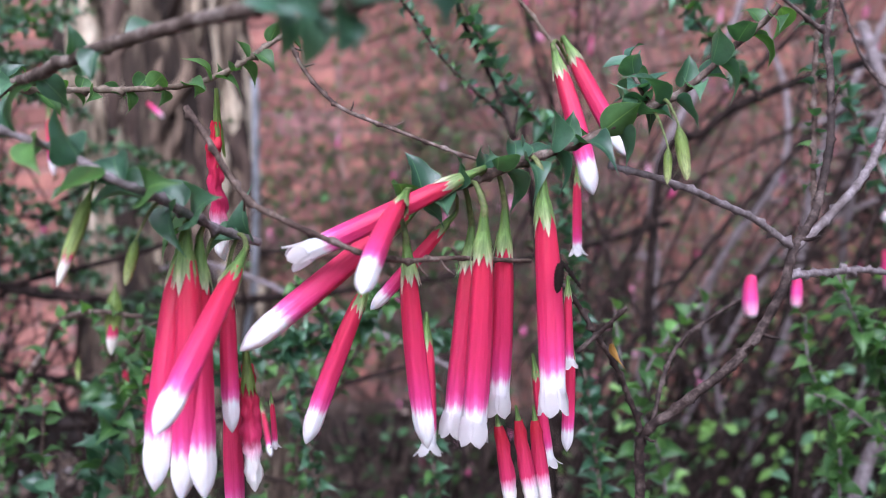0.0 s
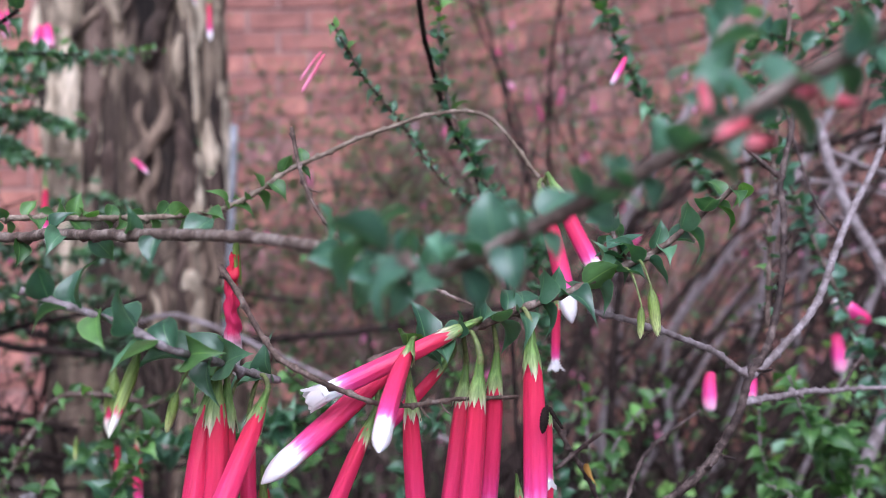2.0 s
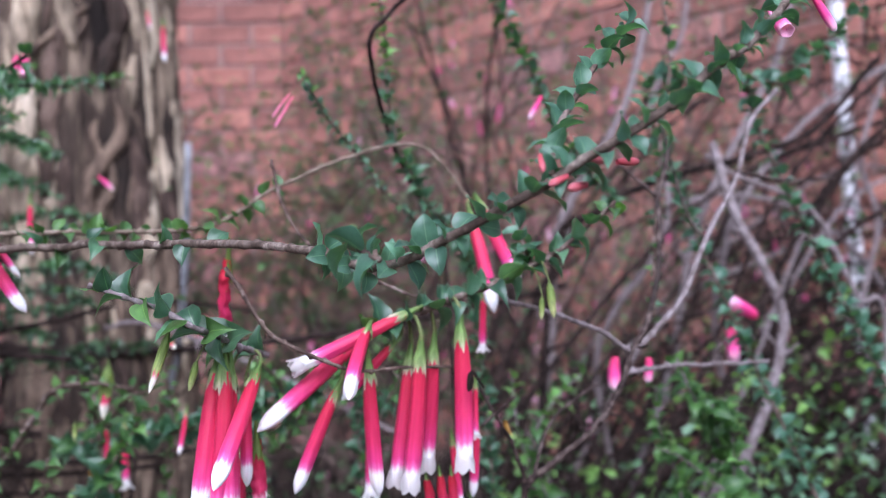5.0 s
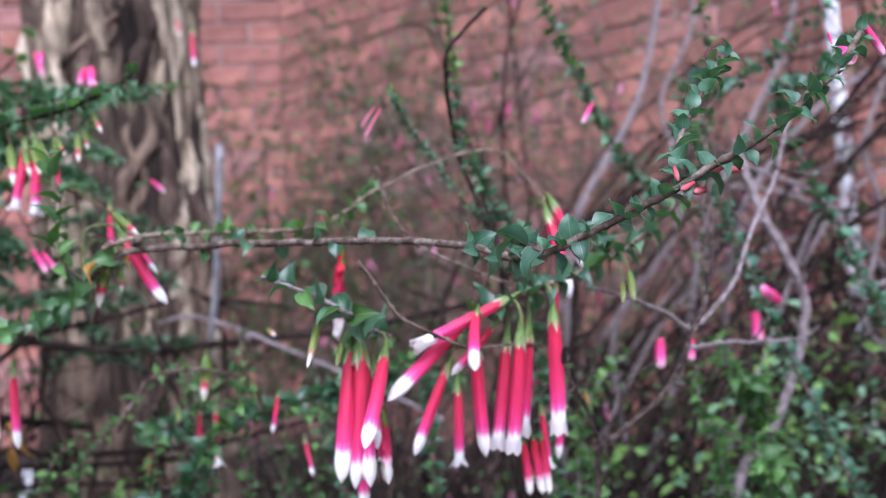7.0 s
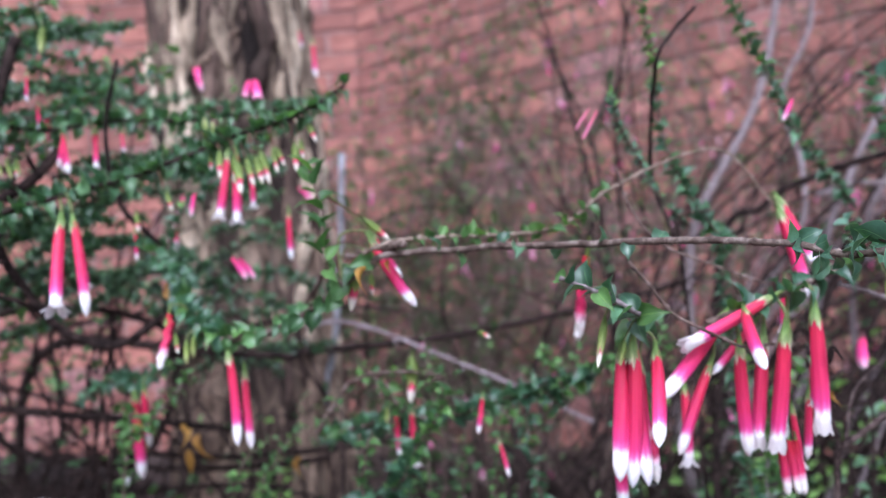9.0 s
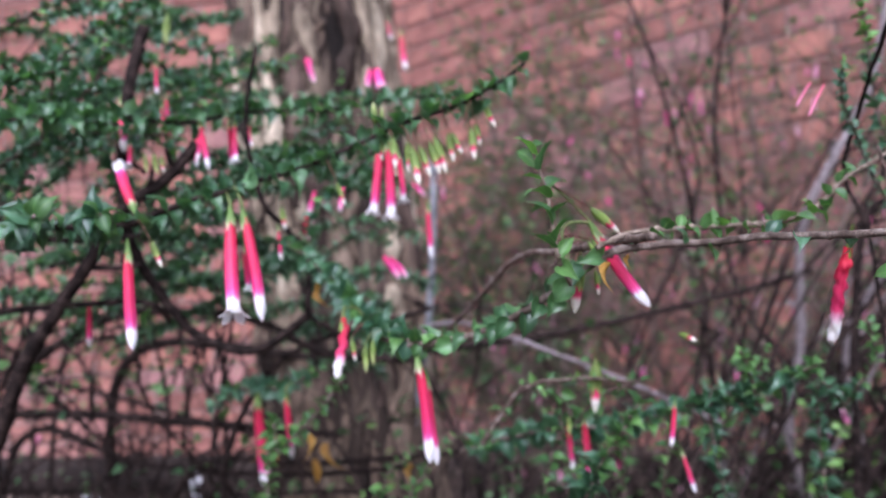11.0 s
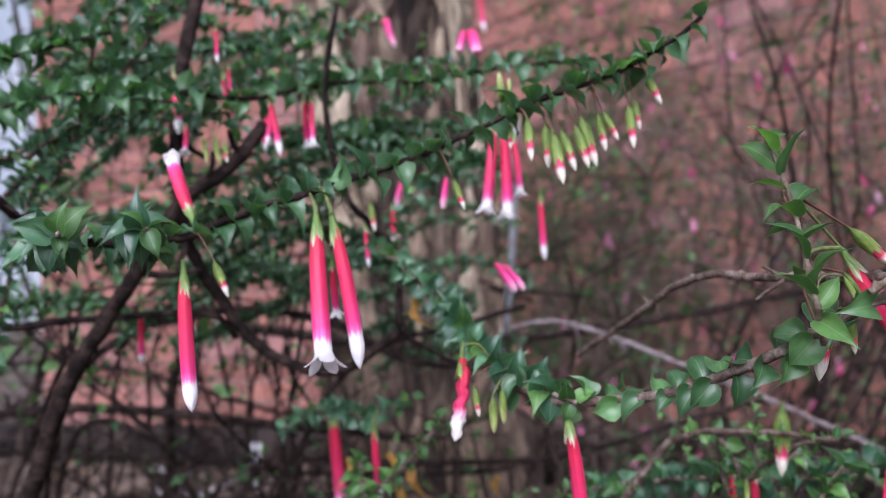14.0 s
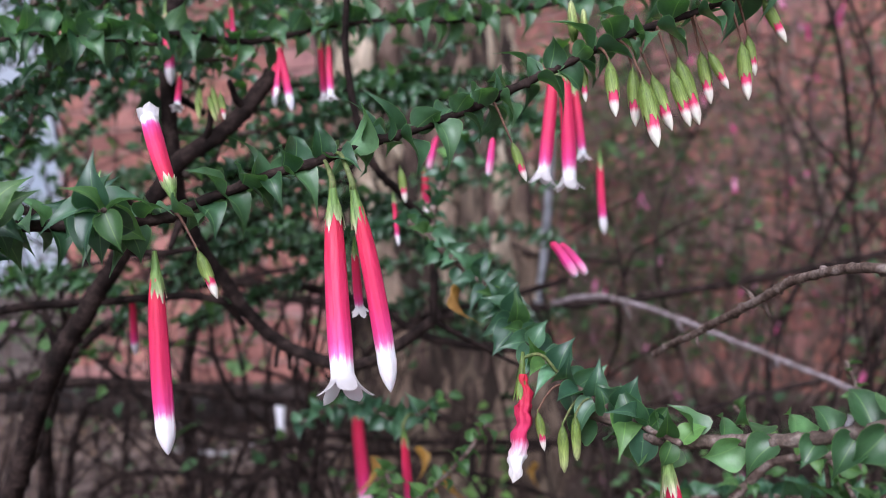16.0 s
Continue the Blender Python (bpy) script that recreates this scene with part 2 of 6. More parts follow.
# ---- mesh helpers ----
def mesh_from(name, verts, faces, mat, smooth=True):
    me = bpy.data.meshes.new(name)
    me.from_pydata([tuple(map(float, v)) for v in verts], [], faces)
    me.polygons.foreach_set("use_smooth", [smooth] * len(me.polygons))
    me.materials.append(mat)
    me.update()
    return me


def box_mesh(name, sx, sy, sz, mat, bevel):
    bm = bmesh.new()
    bmesh.ops.create_cube(bm, size=1.0, matrix=Matrix.Diagonal((sx, sy, sz, 1)))
    bmesh.ops.bevel(bm, geom=bm.edges[:], offset=bevel, segments=1, affect="EDGES")
    me = bpy.data.meshes.new(name)
    bm.to_mesh(me)
    bm.free()
    me.materials.append(mat)
    return me


def under(ob, parent):
    """Hang a world-placed object under a thing that is only shifted, not turned."""
    ob.parent = parent
    origin = parent.location.copy()
    up = parent.parent
    while up:
        origin += up.location
        up = up.parent
    ob.matrix_parent_inverse = Matrix.Translation(-origin)
    return ob


def spline(points, step):
    """An even walk along a smooth curve through the points: places and the share of the length."""
    p = np.array(points, float)
    p = np.vstack([2 * p[0] - p[1], p, 2 * p[-1] - p[-2]])
    fine = []
    for i in range(1, len(p) - 2):
        a, b, c, d = p[i - 1:i + 3]
        for s in np.linspace(0, 1, 24, endpoint=False):
            fine.append(0.5 * (2 * b + (c - a) * s + (2 * a - 5 * b + 4 * c - d) * s * s + (3 * b - a - 3 * c + d) * s ** 3))
    fine.append(p[-2])
    fine = np.array(fine)
    run = np.concatenate([[0], np.cumsum(np.linalg.norm(np.diff(fine, axis=0), axis=1))])
    n = max(4, int(run[-1] / step) + 1)
    want = np.linspace(0, run[-1], n)
    return np.column_stack([np.interp(want, run, fine[:, k]) for k in range(3)]), want / run[-1], run[-1]


def frames_along(path):
    tang = np.gradient(path, axis=0)
    tang /= np.linalg.norm(tang, axis=1)[:, None] + 1e-12
    u = np.cross(tang[0], [0.3, 0.2, 1.0])
    u /= np.linalg.norm(u)
    us = []
    for t in tang:
        u = u - t * (u @ t)
        u /= np.linalg.norm(u)
        us.append(u)
    us = np.array(us)
    return tang, us, np.cross(tang, us)


def tube(path, radii, sides=8, rng=None, rough=0.0, scars=None):
    tang, us, vs = frames_along(path)
    ang = np.linspace(0, 2 * math.pi, sides, endpoint=False)
    verts, faces = [], []
    for i in range(len(path)):
        for a in ang:
            r = radii[i] * (1 + (rng.uniform(-rough, rough) if rng else 0))
            if scars is not None:
                r *= 1 + scars[i][0] * max(0.0, math.cos(a - scars[i][1])) ** 2
            verts.append(path[i] + r * (math.cos(a) * us[i] + math.sin(a) * vs[i]))
    for i in range(len(path) - 1):
        for j in range(sides):
            k = (j + 1) % sides
            faces.append((i * sides + j, i * sides + k, (i + 1) * sides + k, (i + 1) * sides + j))
    faces.append(tuple(range(sides - 1, -1, -1)))
    faces.append(tuple(range((len(path) - 1) * sides, len(path) * sides)))
    return verts, faces


def bark_tube(points, r0, r1, seed, step=0.0009, knots=0.0036, sides=8):
    """A tapering stem with swollen nodes, small leaf scars and an uneven skin."""
    rng = random.Random(seed)
    path, share, length = spline(points, step)
    path = path + np.array([[noise.noise(Vector(p * 90) + Vector((k * 7.0, 0, 0))) for k in range(3)] for p in path]) * min(0.0007, r0 * 0.5)
    radii = r0 + (r1 - r0) * share
    scars = None
    if knots:
        at = share * length / knots
        swell = np.exp(-((at % 1.0 - 0.5) / 0.13) ** 2)
        cell = np.floor(at)
        radii = radii * (1 + (0.16 if r0 < 0.0012 else 0.08) * swell)
        scars = [((1.6 if r0 < 0.0009 else 0.6 if r0 < 0.0015 else 0.25) * s * (0.4 + 0.6 * abs(math.sin(c * 12.9898 + seed))), c * 2.4 + seed) for s, c in zip(swell, cell)]
    return (*tube(path, radii, sides, rng, 0.06, scars), path, share, length)


# ---- leaves ----
def leaf_mesh(name, mat, droop, fold, curl, width=0.33, blunt=False):
    """A heart-shaped leaf, one long, drawn out to a fine point; it lies along +y."""
    prof = [(0.0, 0.10), (0.03, 0.24), (0.10, 0.325), (0.21, 0.36), (0.34, 0.355), (0.47, 0.31), (0.60, 0.235), (0.72, 0.145), (0.83, 0.066), (0.92, 0.024), (1.0, 0.004)]
    if blunt:
        prof = [(s, w) for s, w in zip([p[0] for p in prof], (0.12, 0.24, 0.33, 0.36, 0.36, 0.345, 0.30, 0.24, 0.165, 0.085, 0.004))]
    verts, faces = [], []
    for s, w in prof:
        w *= width / 0.355
        for c in (-1, -0.6, 0, 0.6, 1):
            back = 0.07 * abs(c) * max(0, 1 - s * 6)
            verts.append((c * w * (1 - 0.12 * c * c * fold), s - back, fold * (0.30 * abs(c) + 0.85 * c * c) * w + curl * (c * c) * w * math.sin(s * 7 + 1.3 * c) * 0.3 - droop * s ** 2.4 + 0.09 * math.sin(s * 3.1) - 0.10 * max(0.0, s - 0.72) / 0.28))
    for i in range(len(prof) - 1):
        for j in range(4):
            a = i * 5 + j
            faces.append((a, a + 1, a + 6, a + 5))
    me = mesh_from(name, verts, faces, mat)
    me.attributes.new("across", "FLOAT", "POINT").data.foreach_set("value", [1.0, 0.6, 0.0, 0.6, 1.0] * len(prof))
    return me


LEAVES = [leaf_mesh("leaf", M_LEAF, d, f, c, w) for d, f, c, w in ((0.20, 0.50, 0.8, 0.40), (0.40, 0.55, 0.6, 0.37), (-0.10, 0.42, 1.0, 0.42), (0.55, 0.5, 0.7, 0.37), (-0.25, 0.52, 0.6, 0.38))]
LEAVES_FRESH = [leaf_mesh("fresh_leaf", M_LEAF_FRESH, d, f, c, w) for d, f, c, w in ((0.2, 0.4, 0.6, 0.37), (0.4, 0.3, 0.3, 0.39), (-0.1, 0.5, 0.6, 0.34))]
LEAVES_SMALL = [leaf_mesh("small_leaf", M_LEAF_TEAL, d, f, c, w, True) for d, f, c, w in ((0.10, 0.30, 0.5, 0.42), (0.25, 0.35, 0.6, 0.40), (-0.08, 0.28, 0.5, 0.44))]
LEAVES_OLD = [leaf_mesh("old_leaf", M_LEAF_OLD, d, f, c, w) for d, f, c, w in ((0.25, 0.5, 0.8, 0.40), (0.5, 0.6, 0.6, 0.37), (0.0, 0.45, 1.0, 0.41), (0.6, 0.5, 0.7, 0.38))]
LEAVES_NARROW = [leaf_mesh("narrow_leaf", M_LEAF_FRESH, d, f, c, w) for d, f, c, w in ((0.1, 0.5, 0.6, 0.25), (0.35, 0.45, 0.5, 0.27), (-0.15, 0.5, 0.6, 0.24))]
LEAVES_BROAD = [leaf_mesh("broad_leaf", M_LEAF_BROAD, d, f, c, w) for d, f, c, w in ((0.18, 0.60, 0.9, 0.43), (0.34, 0.65, 0.8, 0.41), (0.02, 0.55, 1.0, 0.45))]
LEAF_DEAD = leaf_mesh("dead_leaf", M_YELLOW, 0.6, 1.2, 1.6, 0.17)


def leaf_matrix(place, out, along, size, rng):
    """A leaf at place whose blade points to out, its face turned towards along."""
    y = out.normalized()
    z = (along - y * along.dot(y))
    z = z.normalized() if z.length > 1e-6 else Vector((0, 0, 1))
    x = y.cross(z)
    m = Matrix((x, y, z)).transposed().to_4x4()
    return Matrix.Translation(place) @ m @ Euler((rng.uniform(-0.45, 0.45), rng.uniform(-0.6, 0.6), rng.uniform(-0.35, 0.35))).to_matrix().to_4x4() @ Matrix.Scale(size, 4)


def leaf_heap(heap):
    """Many leaves too crowded to count, in one mesh."""
    verts, faces, across = [], [], []
    for shape, place in heap:
        base = len(verts)
        verts += [place @ v.co for v in shape.vertices]
        faces += [tuple(base + i for i in p.vertices) for p in shape.polygons]
        across += [1.0, 0.6, 0.0, 0.6, 1.0] * (len(shape.vertices) // 5)
    me = mesh_from("foliage", verts, faces, M_LEAF_SHADE)
    me.attributes.new("across", "FLOAT", "POINT").data.foreach_set("value", across)
    return me


PATHS = {}
COUNT = [0]


def branch(points, label, r0, r1, leaves=0.005, size=0.008, start=0.02, stop=1.0, zones=None, mat=None, joined=False):
    """One branch: an empty at its foot, its stem, and its leaves one by one."""
    COUNT[0] += 1
    seed = COUNT[0]
    rng = random.Random(seed * 17)
    thing = new("heath_branch" if leaves else "bare_twig")
    thing.location = points[0]
    tagged(thing, label, "branch" if leaves else "twig")
    if mat is None:
        mat = M_STEM_DARK if label.startswith(("dark", "thick dark", "reddish")) else M_STEM_GREY if "grey" in label or "pale" in label or "leafy heath branch with a dense" in label or "upright leafy" in label else M_STEM
    verts, faces, path, share, length = bark_tube(points, r0, r1, seed, step=0.0008 if r0 < 0.0016 else 0.0014, sides=8 if r0 < 0.0025 else 12)
    stem = under(new("stem", mesh_from("stem", verts, faces, mat)), thing)
    PATHS[thing.name] = (path, mat)
    if leaves:
        tang, us, vs = frames_along(path)
        turn = rng.uniform(0, 6.28)
        heap = []
        small = "neat small" in label or label.startswith("short")
        fresh = "pale" in label or "upright leafy" in label or "fresh" in label
        for z0, z1, gap, grown, broad in zones or ((start, stop, leaves, size, False),):
            n = int(length / gap * (z1 - z0))
            for i in range(n):
                s = z0 + (z1 - z0) * (i + rng.uniform(0.2, 0.8)) / n
                turn += (math.pi if broad else 2.4) + rng.uniform(-0.35, 0.35)
                if rng.random() < 0.07:
                    continue
                k = min(len(path) - 1, int(s * len(path)))
                side = Vector(math.cos(turn) * us[k] + math.sin(turn) * vs[k])
                ahead = Vector(tang[k])
                out = side + ahead * (rng.uniform(-1.1, -0.3) if broad else rng.uniform(0.05, 0.65)) + Vector((0, 0, rng.uniform(-0.35, 0.35)))
                tip = s > 0.93
                long_ = grown * rng.uniform(0.72, 1.15) * (0.75 if tip else 1.0)
                kind = LEAVES_SMALL if small or grown < 0.0052 and zones else LEAVES_BROAD if broad else LEAVES_NARROW if "upright leafy" in label else LEAVES_OLD if label.startswith(("dark", "reddish")) else LEAVES_FRESH if fresh or tip or rng.random() < 0.12 else LEAVES
                shape = rng.choice(kind)
                place = leaf_matrix(Vector(path[k]) + side * (r0 * 0.7), out, ahead * 0.6 + Vector((0, -1.1 if broad else -0.55, 0.6 if broad else 0.85)), long_, rng)
                if joined:
                    heap.append((shape, place))
                    continue
                leaf = new("leaf", shape)
                leaf.matrix_basis = place
                under(leaf, thing)
        if heap:
            tagged(under(new("foliage", leaf_heap(heap)), thing), kind="stuff")
    else:
        tang, us, vs = frames_along(path)
        for i in range(3 + int(length / 0.05) if length < 0.4 else 9):
            s = rng.uniform(0.12, 0.95)
            k = min(len(path) - 2, int(s * len(path)))
            turn = rng.uniform(0, 6.28)
            side = Vector(math.cos(turn) * us[k] + math.sin(turn) * vs[k])
            r = (r0 + (r1 - r0) * s) * rng.uniform(0.4, 0.65)
            reach = r * rng.uniform(5, 11) + 0.001
            foot = Vector(path[k])
            head = foot + (side + Vector(tang[k]) * rng.uniform(0.2, 0.9)) * reach
            mid = foot.lerp(head, 0.5) + Vector((rng.uniform(-1, 1), rng.uniform(-1, 1), rng.uniform(-1, 1))) * reach * 0.12
            sv, sf, *_ = bark_tube([tuple(foot), tuple(mid), tuple(head)], r, r * 0.55, seed * 50 + i, step=max(0.0007, reach / 9), knots=0.0, sides=6)
            under(new("spur", mesh_from("spur", sv, sf, mat)), thing)
    return thing


def twig(points, thing, r0, r1, mat=None):
    """A side twig of a branch."""
    COUNT[0] += 1
    mat = mat or PATHS[thing.name][1]
    verts, faces, *_ = bark_tube(points, r0, r1, COUNT[0], sides=7)
    return under(new("side_twig", mesh_from("side_twig", verts, faces, mat)), thing)


# ---- flowers: one long, the top at z = 0 and the tip at z = -1 ----
def lathe(profile, sides, ribs=0.0, wob=0.0, seed=0, bend=0.0):
    verts, faces = [], []
    for i, (z, r) in enumerate(profile):
        for j in range(sides):
            a = 2 * math.pi * j / sides
            q = r * (1 + ribs * math.cos(5 * a))
            if wob:
                q *= 1 + wob * noise.noise(Vector((math.cos(a) * 2.2, math.sin(a) * 2.2 + seed * 5, z * 11)))
            off = bend * (z * (1 + z)) * 4
            if wob:
                off += 0.06 * wob * noise.noise(Vector((seed, 3.3, z * 6)))
            if wob > 0.5:
                q *= 0.90 + 0.62 * noise.noise(Vector((math.cos(a) * 1.8, math.sin(a) * 1.8, z * 15 + seed * 3))) * min(1.0, 1.15 + z)
                off += 0.055 * noise.noise(Vector((seed * 2, 0.5, z * 9)))
            verts.append((q * math.cos(a) + off, q * math.sin(a), z))
    for i in range(len(profile) - 1):
        for j in range(sides):
            k = (j + 1) % sides
            faces.append((i * sides + k, i * sides + j, (i + 1) * sides + j, (i + 1) * sides + k))
    return verts, faces


def corolla_mesh(name, mat, closed, fat=1.0, wob=0.0, bend=0.0, seed=0):
    w = 0.048 * fat
    prof = [(-0.08, 0.58 * w), (-0.14, 0.74 * w), (-0.2, 0.85 * w), (-0.3, 0.95 * w), (-0.42, w), (-0.55, 1.04 * w), (-0.66, 1.06 * w), (-0.74, 1.05 * w), (-0.80, 1.0 * w)]
    if closed:
        prof += [(-0.85, 1.03 * w), (-0.90, 0.93 * w), (-0.94, 0.70 * w), (-0.97, 0.42 * w), (-0.99, 0.18 * w), (-1.0, 0.02 * w)]
    else:
        prof += [(-0.84, 1.0 * w), (-0.87, 1.04 * w), (-0.875, 0.93 * w), (-0.84, 0.85 * w), (-0.80, 0.1 * w)]
    if wob > 0.5:
        zs = np.linspace(-0.08, -1.0, 44)
        prof = [(float(z), float(np.interp(-z, [-p[0] for p in prof], [p[1] for p in prof]))) for z in zs]
    v, f = lathe(prof, 20, 0.055, wob, seed, bend)
    return mesh_from(name, v, f, mat)


def lobes_mesh(name, flare, length=0.15):
    """Five pointed petals round the mouth, each a gently cupped blade that bends outwards."""
    verts, faces = [], []
    rows = [(0.0, 0.033), (0.2, 0.038), (0.4, 0.042), (0.6, 0.041), (0.8, 0.032), (0.93, 0.018), (1.0, 0.004)]
    for k in range(5):
        a0 = 2 * math.pi * k / 5 + 0.1 * math.sin(k * 4)
        base = len(verts)
        r, z, last = 0.047, -0.845, 0.0
        for s, w in rows:
            tilt = flare * (0.25 + 1.05 * s) * (1 + 0.15 * math.sin(k * 2.3))
            r, z, last = r + length * (s - last) * math.sin(tilt), z - length * (s - last) * math.cos(tilt), s
            for c in (-1, -0.5, 0, 0.5, 1):
                rr, y = r - 0.010 * c * c, c * w
                verts.append((rr * math.cos(a0) - y * math.sin(a0), rr * math.sin(a0) + y * math.cos(a0), z))
        for i in range(len(rows) - 1):
            for j in range(4):
                p = base + i * 5 + j
                faces.append((p, p + 5, p + 6, p + 1))
    return mesh_from(name, verts, faces, M_LOBE)


def calyx_mesh(name, mat, reach=0.20, neck=0.05, grow=1.0):
    """A slim scaly neck and rings of narrow pointed sepals that clasp the tube."""
    v, f = lathe([(neck, 0.009), (neck * 0.5, 0.011), (0.0, 0.013), (-0.04, 0.018), (-0.08, 0.027), (-0.11, 0.031)], 12, 0.04)
    hug = ((-0.30, 0.0475), (-0.20, 0.0425), (-0.14, 0.0375), (-0.10, 0.032), (-0.08, 0.028), (-0.04, 0.019), (0.0, 0.014), (neck, 0.010))
    for z0, z1, turn in ((0.07, 0.0, 0.9), (0.045, -0.03, 0.3), (0.02, -0.06, 0.95), (-0.01, -0.095, 0.0), (-0.04, -0.135, 0.63), (-0.07, -0.175, 1.26), (-0.09, -reach, 0.45)):
        for k in range(5):
            a0 = turn + 2 * math.pi * k / 5 + 0.08 * math.sin(7 * k + 30 * turn)
            end = z1 * (1 + 0.08 * math.sin(3 * k + 11 * turn))
            base = len(v)
            for s, half in ((0.0, 0.50), (0.3, 0.50), (0.55, 0.33), (0.8, 0.14), (1.0, 0.015)):
                z = z0 + (end - z0) * s
                r = float(np.interp(z, [h[0] for h in hug], [h[1] for h in hug])) + 0.0015 + 0.003 * s
                for c in (-1, 0, 1):
                    a = a0 + c * half
                    rr = r + (0.0025 if c == 0 else 0)
                    v.append((rr * math.cos(a), rr * math.sin(a), z))
            for i in range(4):
                for j in range(2):
                    p = base + i * 3 + j
                    f.append((p + 1, p, p + 3, p + 4))
    return mesh_from(name, [tuple(grow * q for q in p) for p in v], f, mat)


def bud_mesh(name, mat, fat=1.0, top=-0.35):
    v, f = lathe([(top, 0.06 * fat), (-0.5, 0.084 * fat), (-0.62, 0.092 * fat), (-0.74, 0.088 * fat), (-0.85, 0.072 * fat), (-0.94, 0.036 * fat), (-1.0, 0.003)], 14, 0.05)
    return mesh_from(name, v, f, mat)


def bud_calyx(name, mat, reach, fat=1.0):
    """Overlapping ragged green scales that still hide most of the bud."""
    v, f = lathe([(0.12, 0.014), (0.0, 0.026), (-0.10, 0.068), (-0.25, 0.098), (-0.42, 0.104), (-0.52, 0.094)], 12, 0.05)
    for ring in range(6):
        z0, z1 = 0.02 - ring * 0.075, -0.20 - ring * (reach - 0.20) / 5
        for k in range(5):
            a0 = ring * 0.63 + 2 * math.pi * k / 5 + 0.12 * math.sin(ring * 5 + k * 3)
            end = z1 * (1 + 0.07 * math.sin(ring * 2.1 + k * 4))
            base = len(v)
            for s, half in ((0.0, 0.42), (0.4, 0.52), (0.72, 0.30), (1.0, 0.02)):
                z = z0 + (end - z0) * s
                r = float(np.interp(z, [-1.0, -0.85, -0.65, -0.5, -0.35, -0.2, -0.1, 0.0, 0.1], [0.02, 0.07, 0.090, 0.099, 0.107, 0.096, 0.072, 0.030, 0.018])) + 0.004 + 0.010 * s
                for c in (-1, 0, 1):
                    a = a0 + c * half
                    rr = r + (0.009 if c == 0 else 0)
                    v.append((rr * math.cos(a), rr * math.sin(a), z))
            for i in range(3):
                for j in range(2):
                    p = base + i * 3 + j
                    f.append((p + 1, p, p + 3, p + 4))
    return mesh_from(name, [(p[0] * fat, p[1] * fat, p[2]) for p in v], f, mat)


def pink_mesh(seed):
    """A plump far flower: a rounded shoulder, a long belly and a blunt pale mouth."""
    prof = [(0.0, 0.012), (-0.015, 0.045), (-0.05, 0.066), (-0.15, 0.080), (-0.35, 0.092), (-0.6, 0.100), (-0.8, 0.098), (-0.9, 0.086), (-0.96, 0.066), (-1.0, 0.020)]
    return mesh_from("pink_corolla", *lathe(prof, 18, 0.05, 0.12, seed, 0.02), M_PINK)


COROLLA = {
    "closed": [corolla_mesh("closed_corolla", M_COROLLA, True, fat, 0, b) for fat, b in ((1.0, 0.012), (1.04, -0.010), (0.95, 0.02))],
    "bell": [corolla_mesh("open_corolla", M_COROLLA, False, fat, 0, b) for fat, b in ((1.0, 0.01), (1.03, -0.012))],
    "withered": [corolla_mesh("withered_corolla", M_FADED, True, 1.8, 0.65, 0.03, s) for s in (1, 2)],
    "faded": [corolla_mesh("faded_corolla", M_FADED, True, 1.5, 0.30, 0.02, s) for s in (3, 4)],
    "pink": [pink_mesh(s) for s in (5, 6)],
    "pinkopen": [corolla_mesh("open_pink_corolla", M_PINK, False, 3.2, 0.15, 0.0, s) for s in (7,)],
    "pale": [corolla_mesh("pale_corolla", M_PALE, True, 0.9, 0.1, 0.03, s) for s in (8,)],
}
COROLLA["loose"] = COROLLA["bell"]
BUD, GREEN_BUD = bud_mesh("bud", M_BUD), bud_mesh("green_bud", M_GREEN)
LONG_BUD = bud_mesh("long_bud", M_BUD, 0.62)
PINK_BUD = bud_mesh("pink_bud", M_PINKBUD, 1.7, -0.05)
CALYX, BUD_CALYX, GREEN_CALYX = calyx_mesh("calyx", M_CALYX), bud_calyx("bud_calyx", M_GREEN, 0.64), bud_calyx("green_calyx", M_GREEN, 0.92)
BIG_CALYX = calyx_mesh("big_calyx", M_GREEN, grow=1.7)
LONG_CALYX = bud_calyx("long_calyx", M_GREEN, 0.80, 0.62)
LOBES, LOBES_LOOSE = lobes_mesh("petals", 0.78, 0.125), lobes_mesh("petals_loose", 0.20, 0.125)


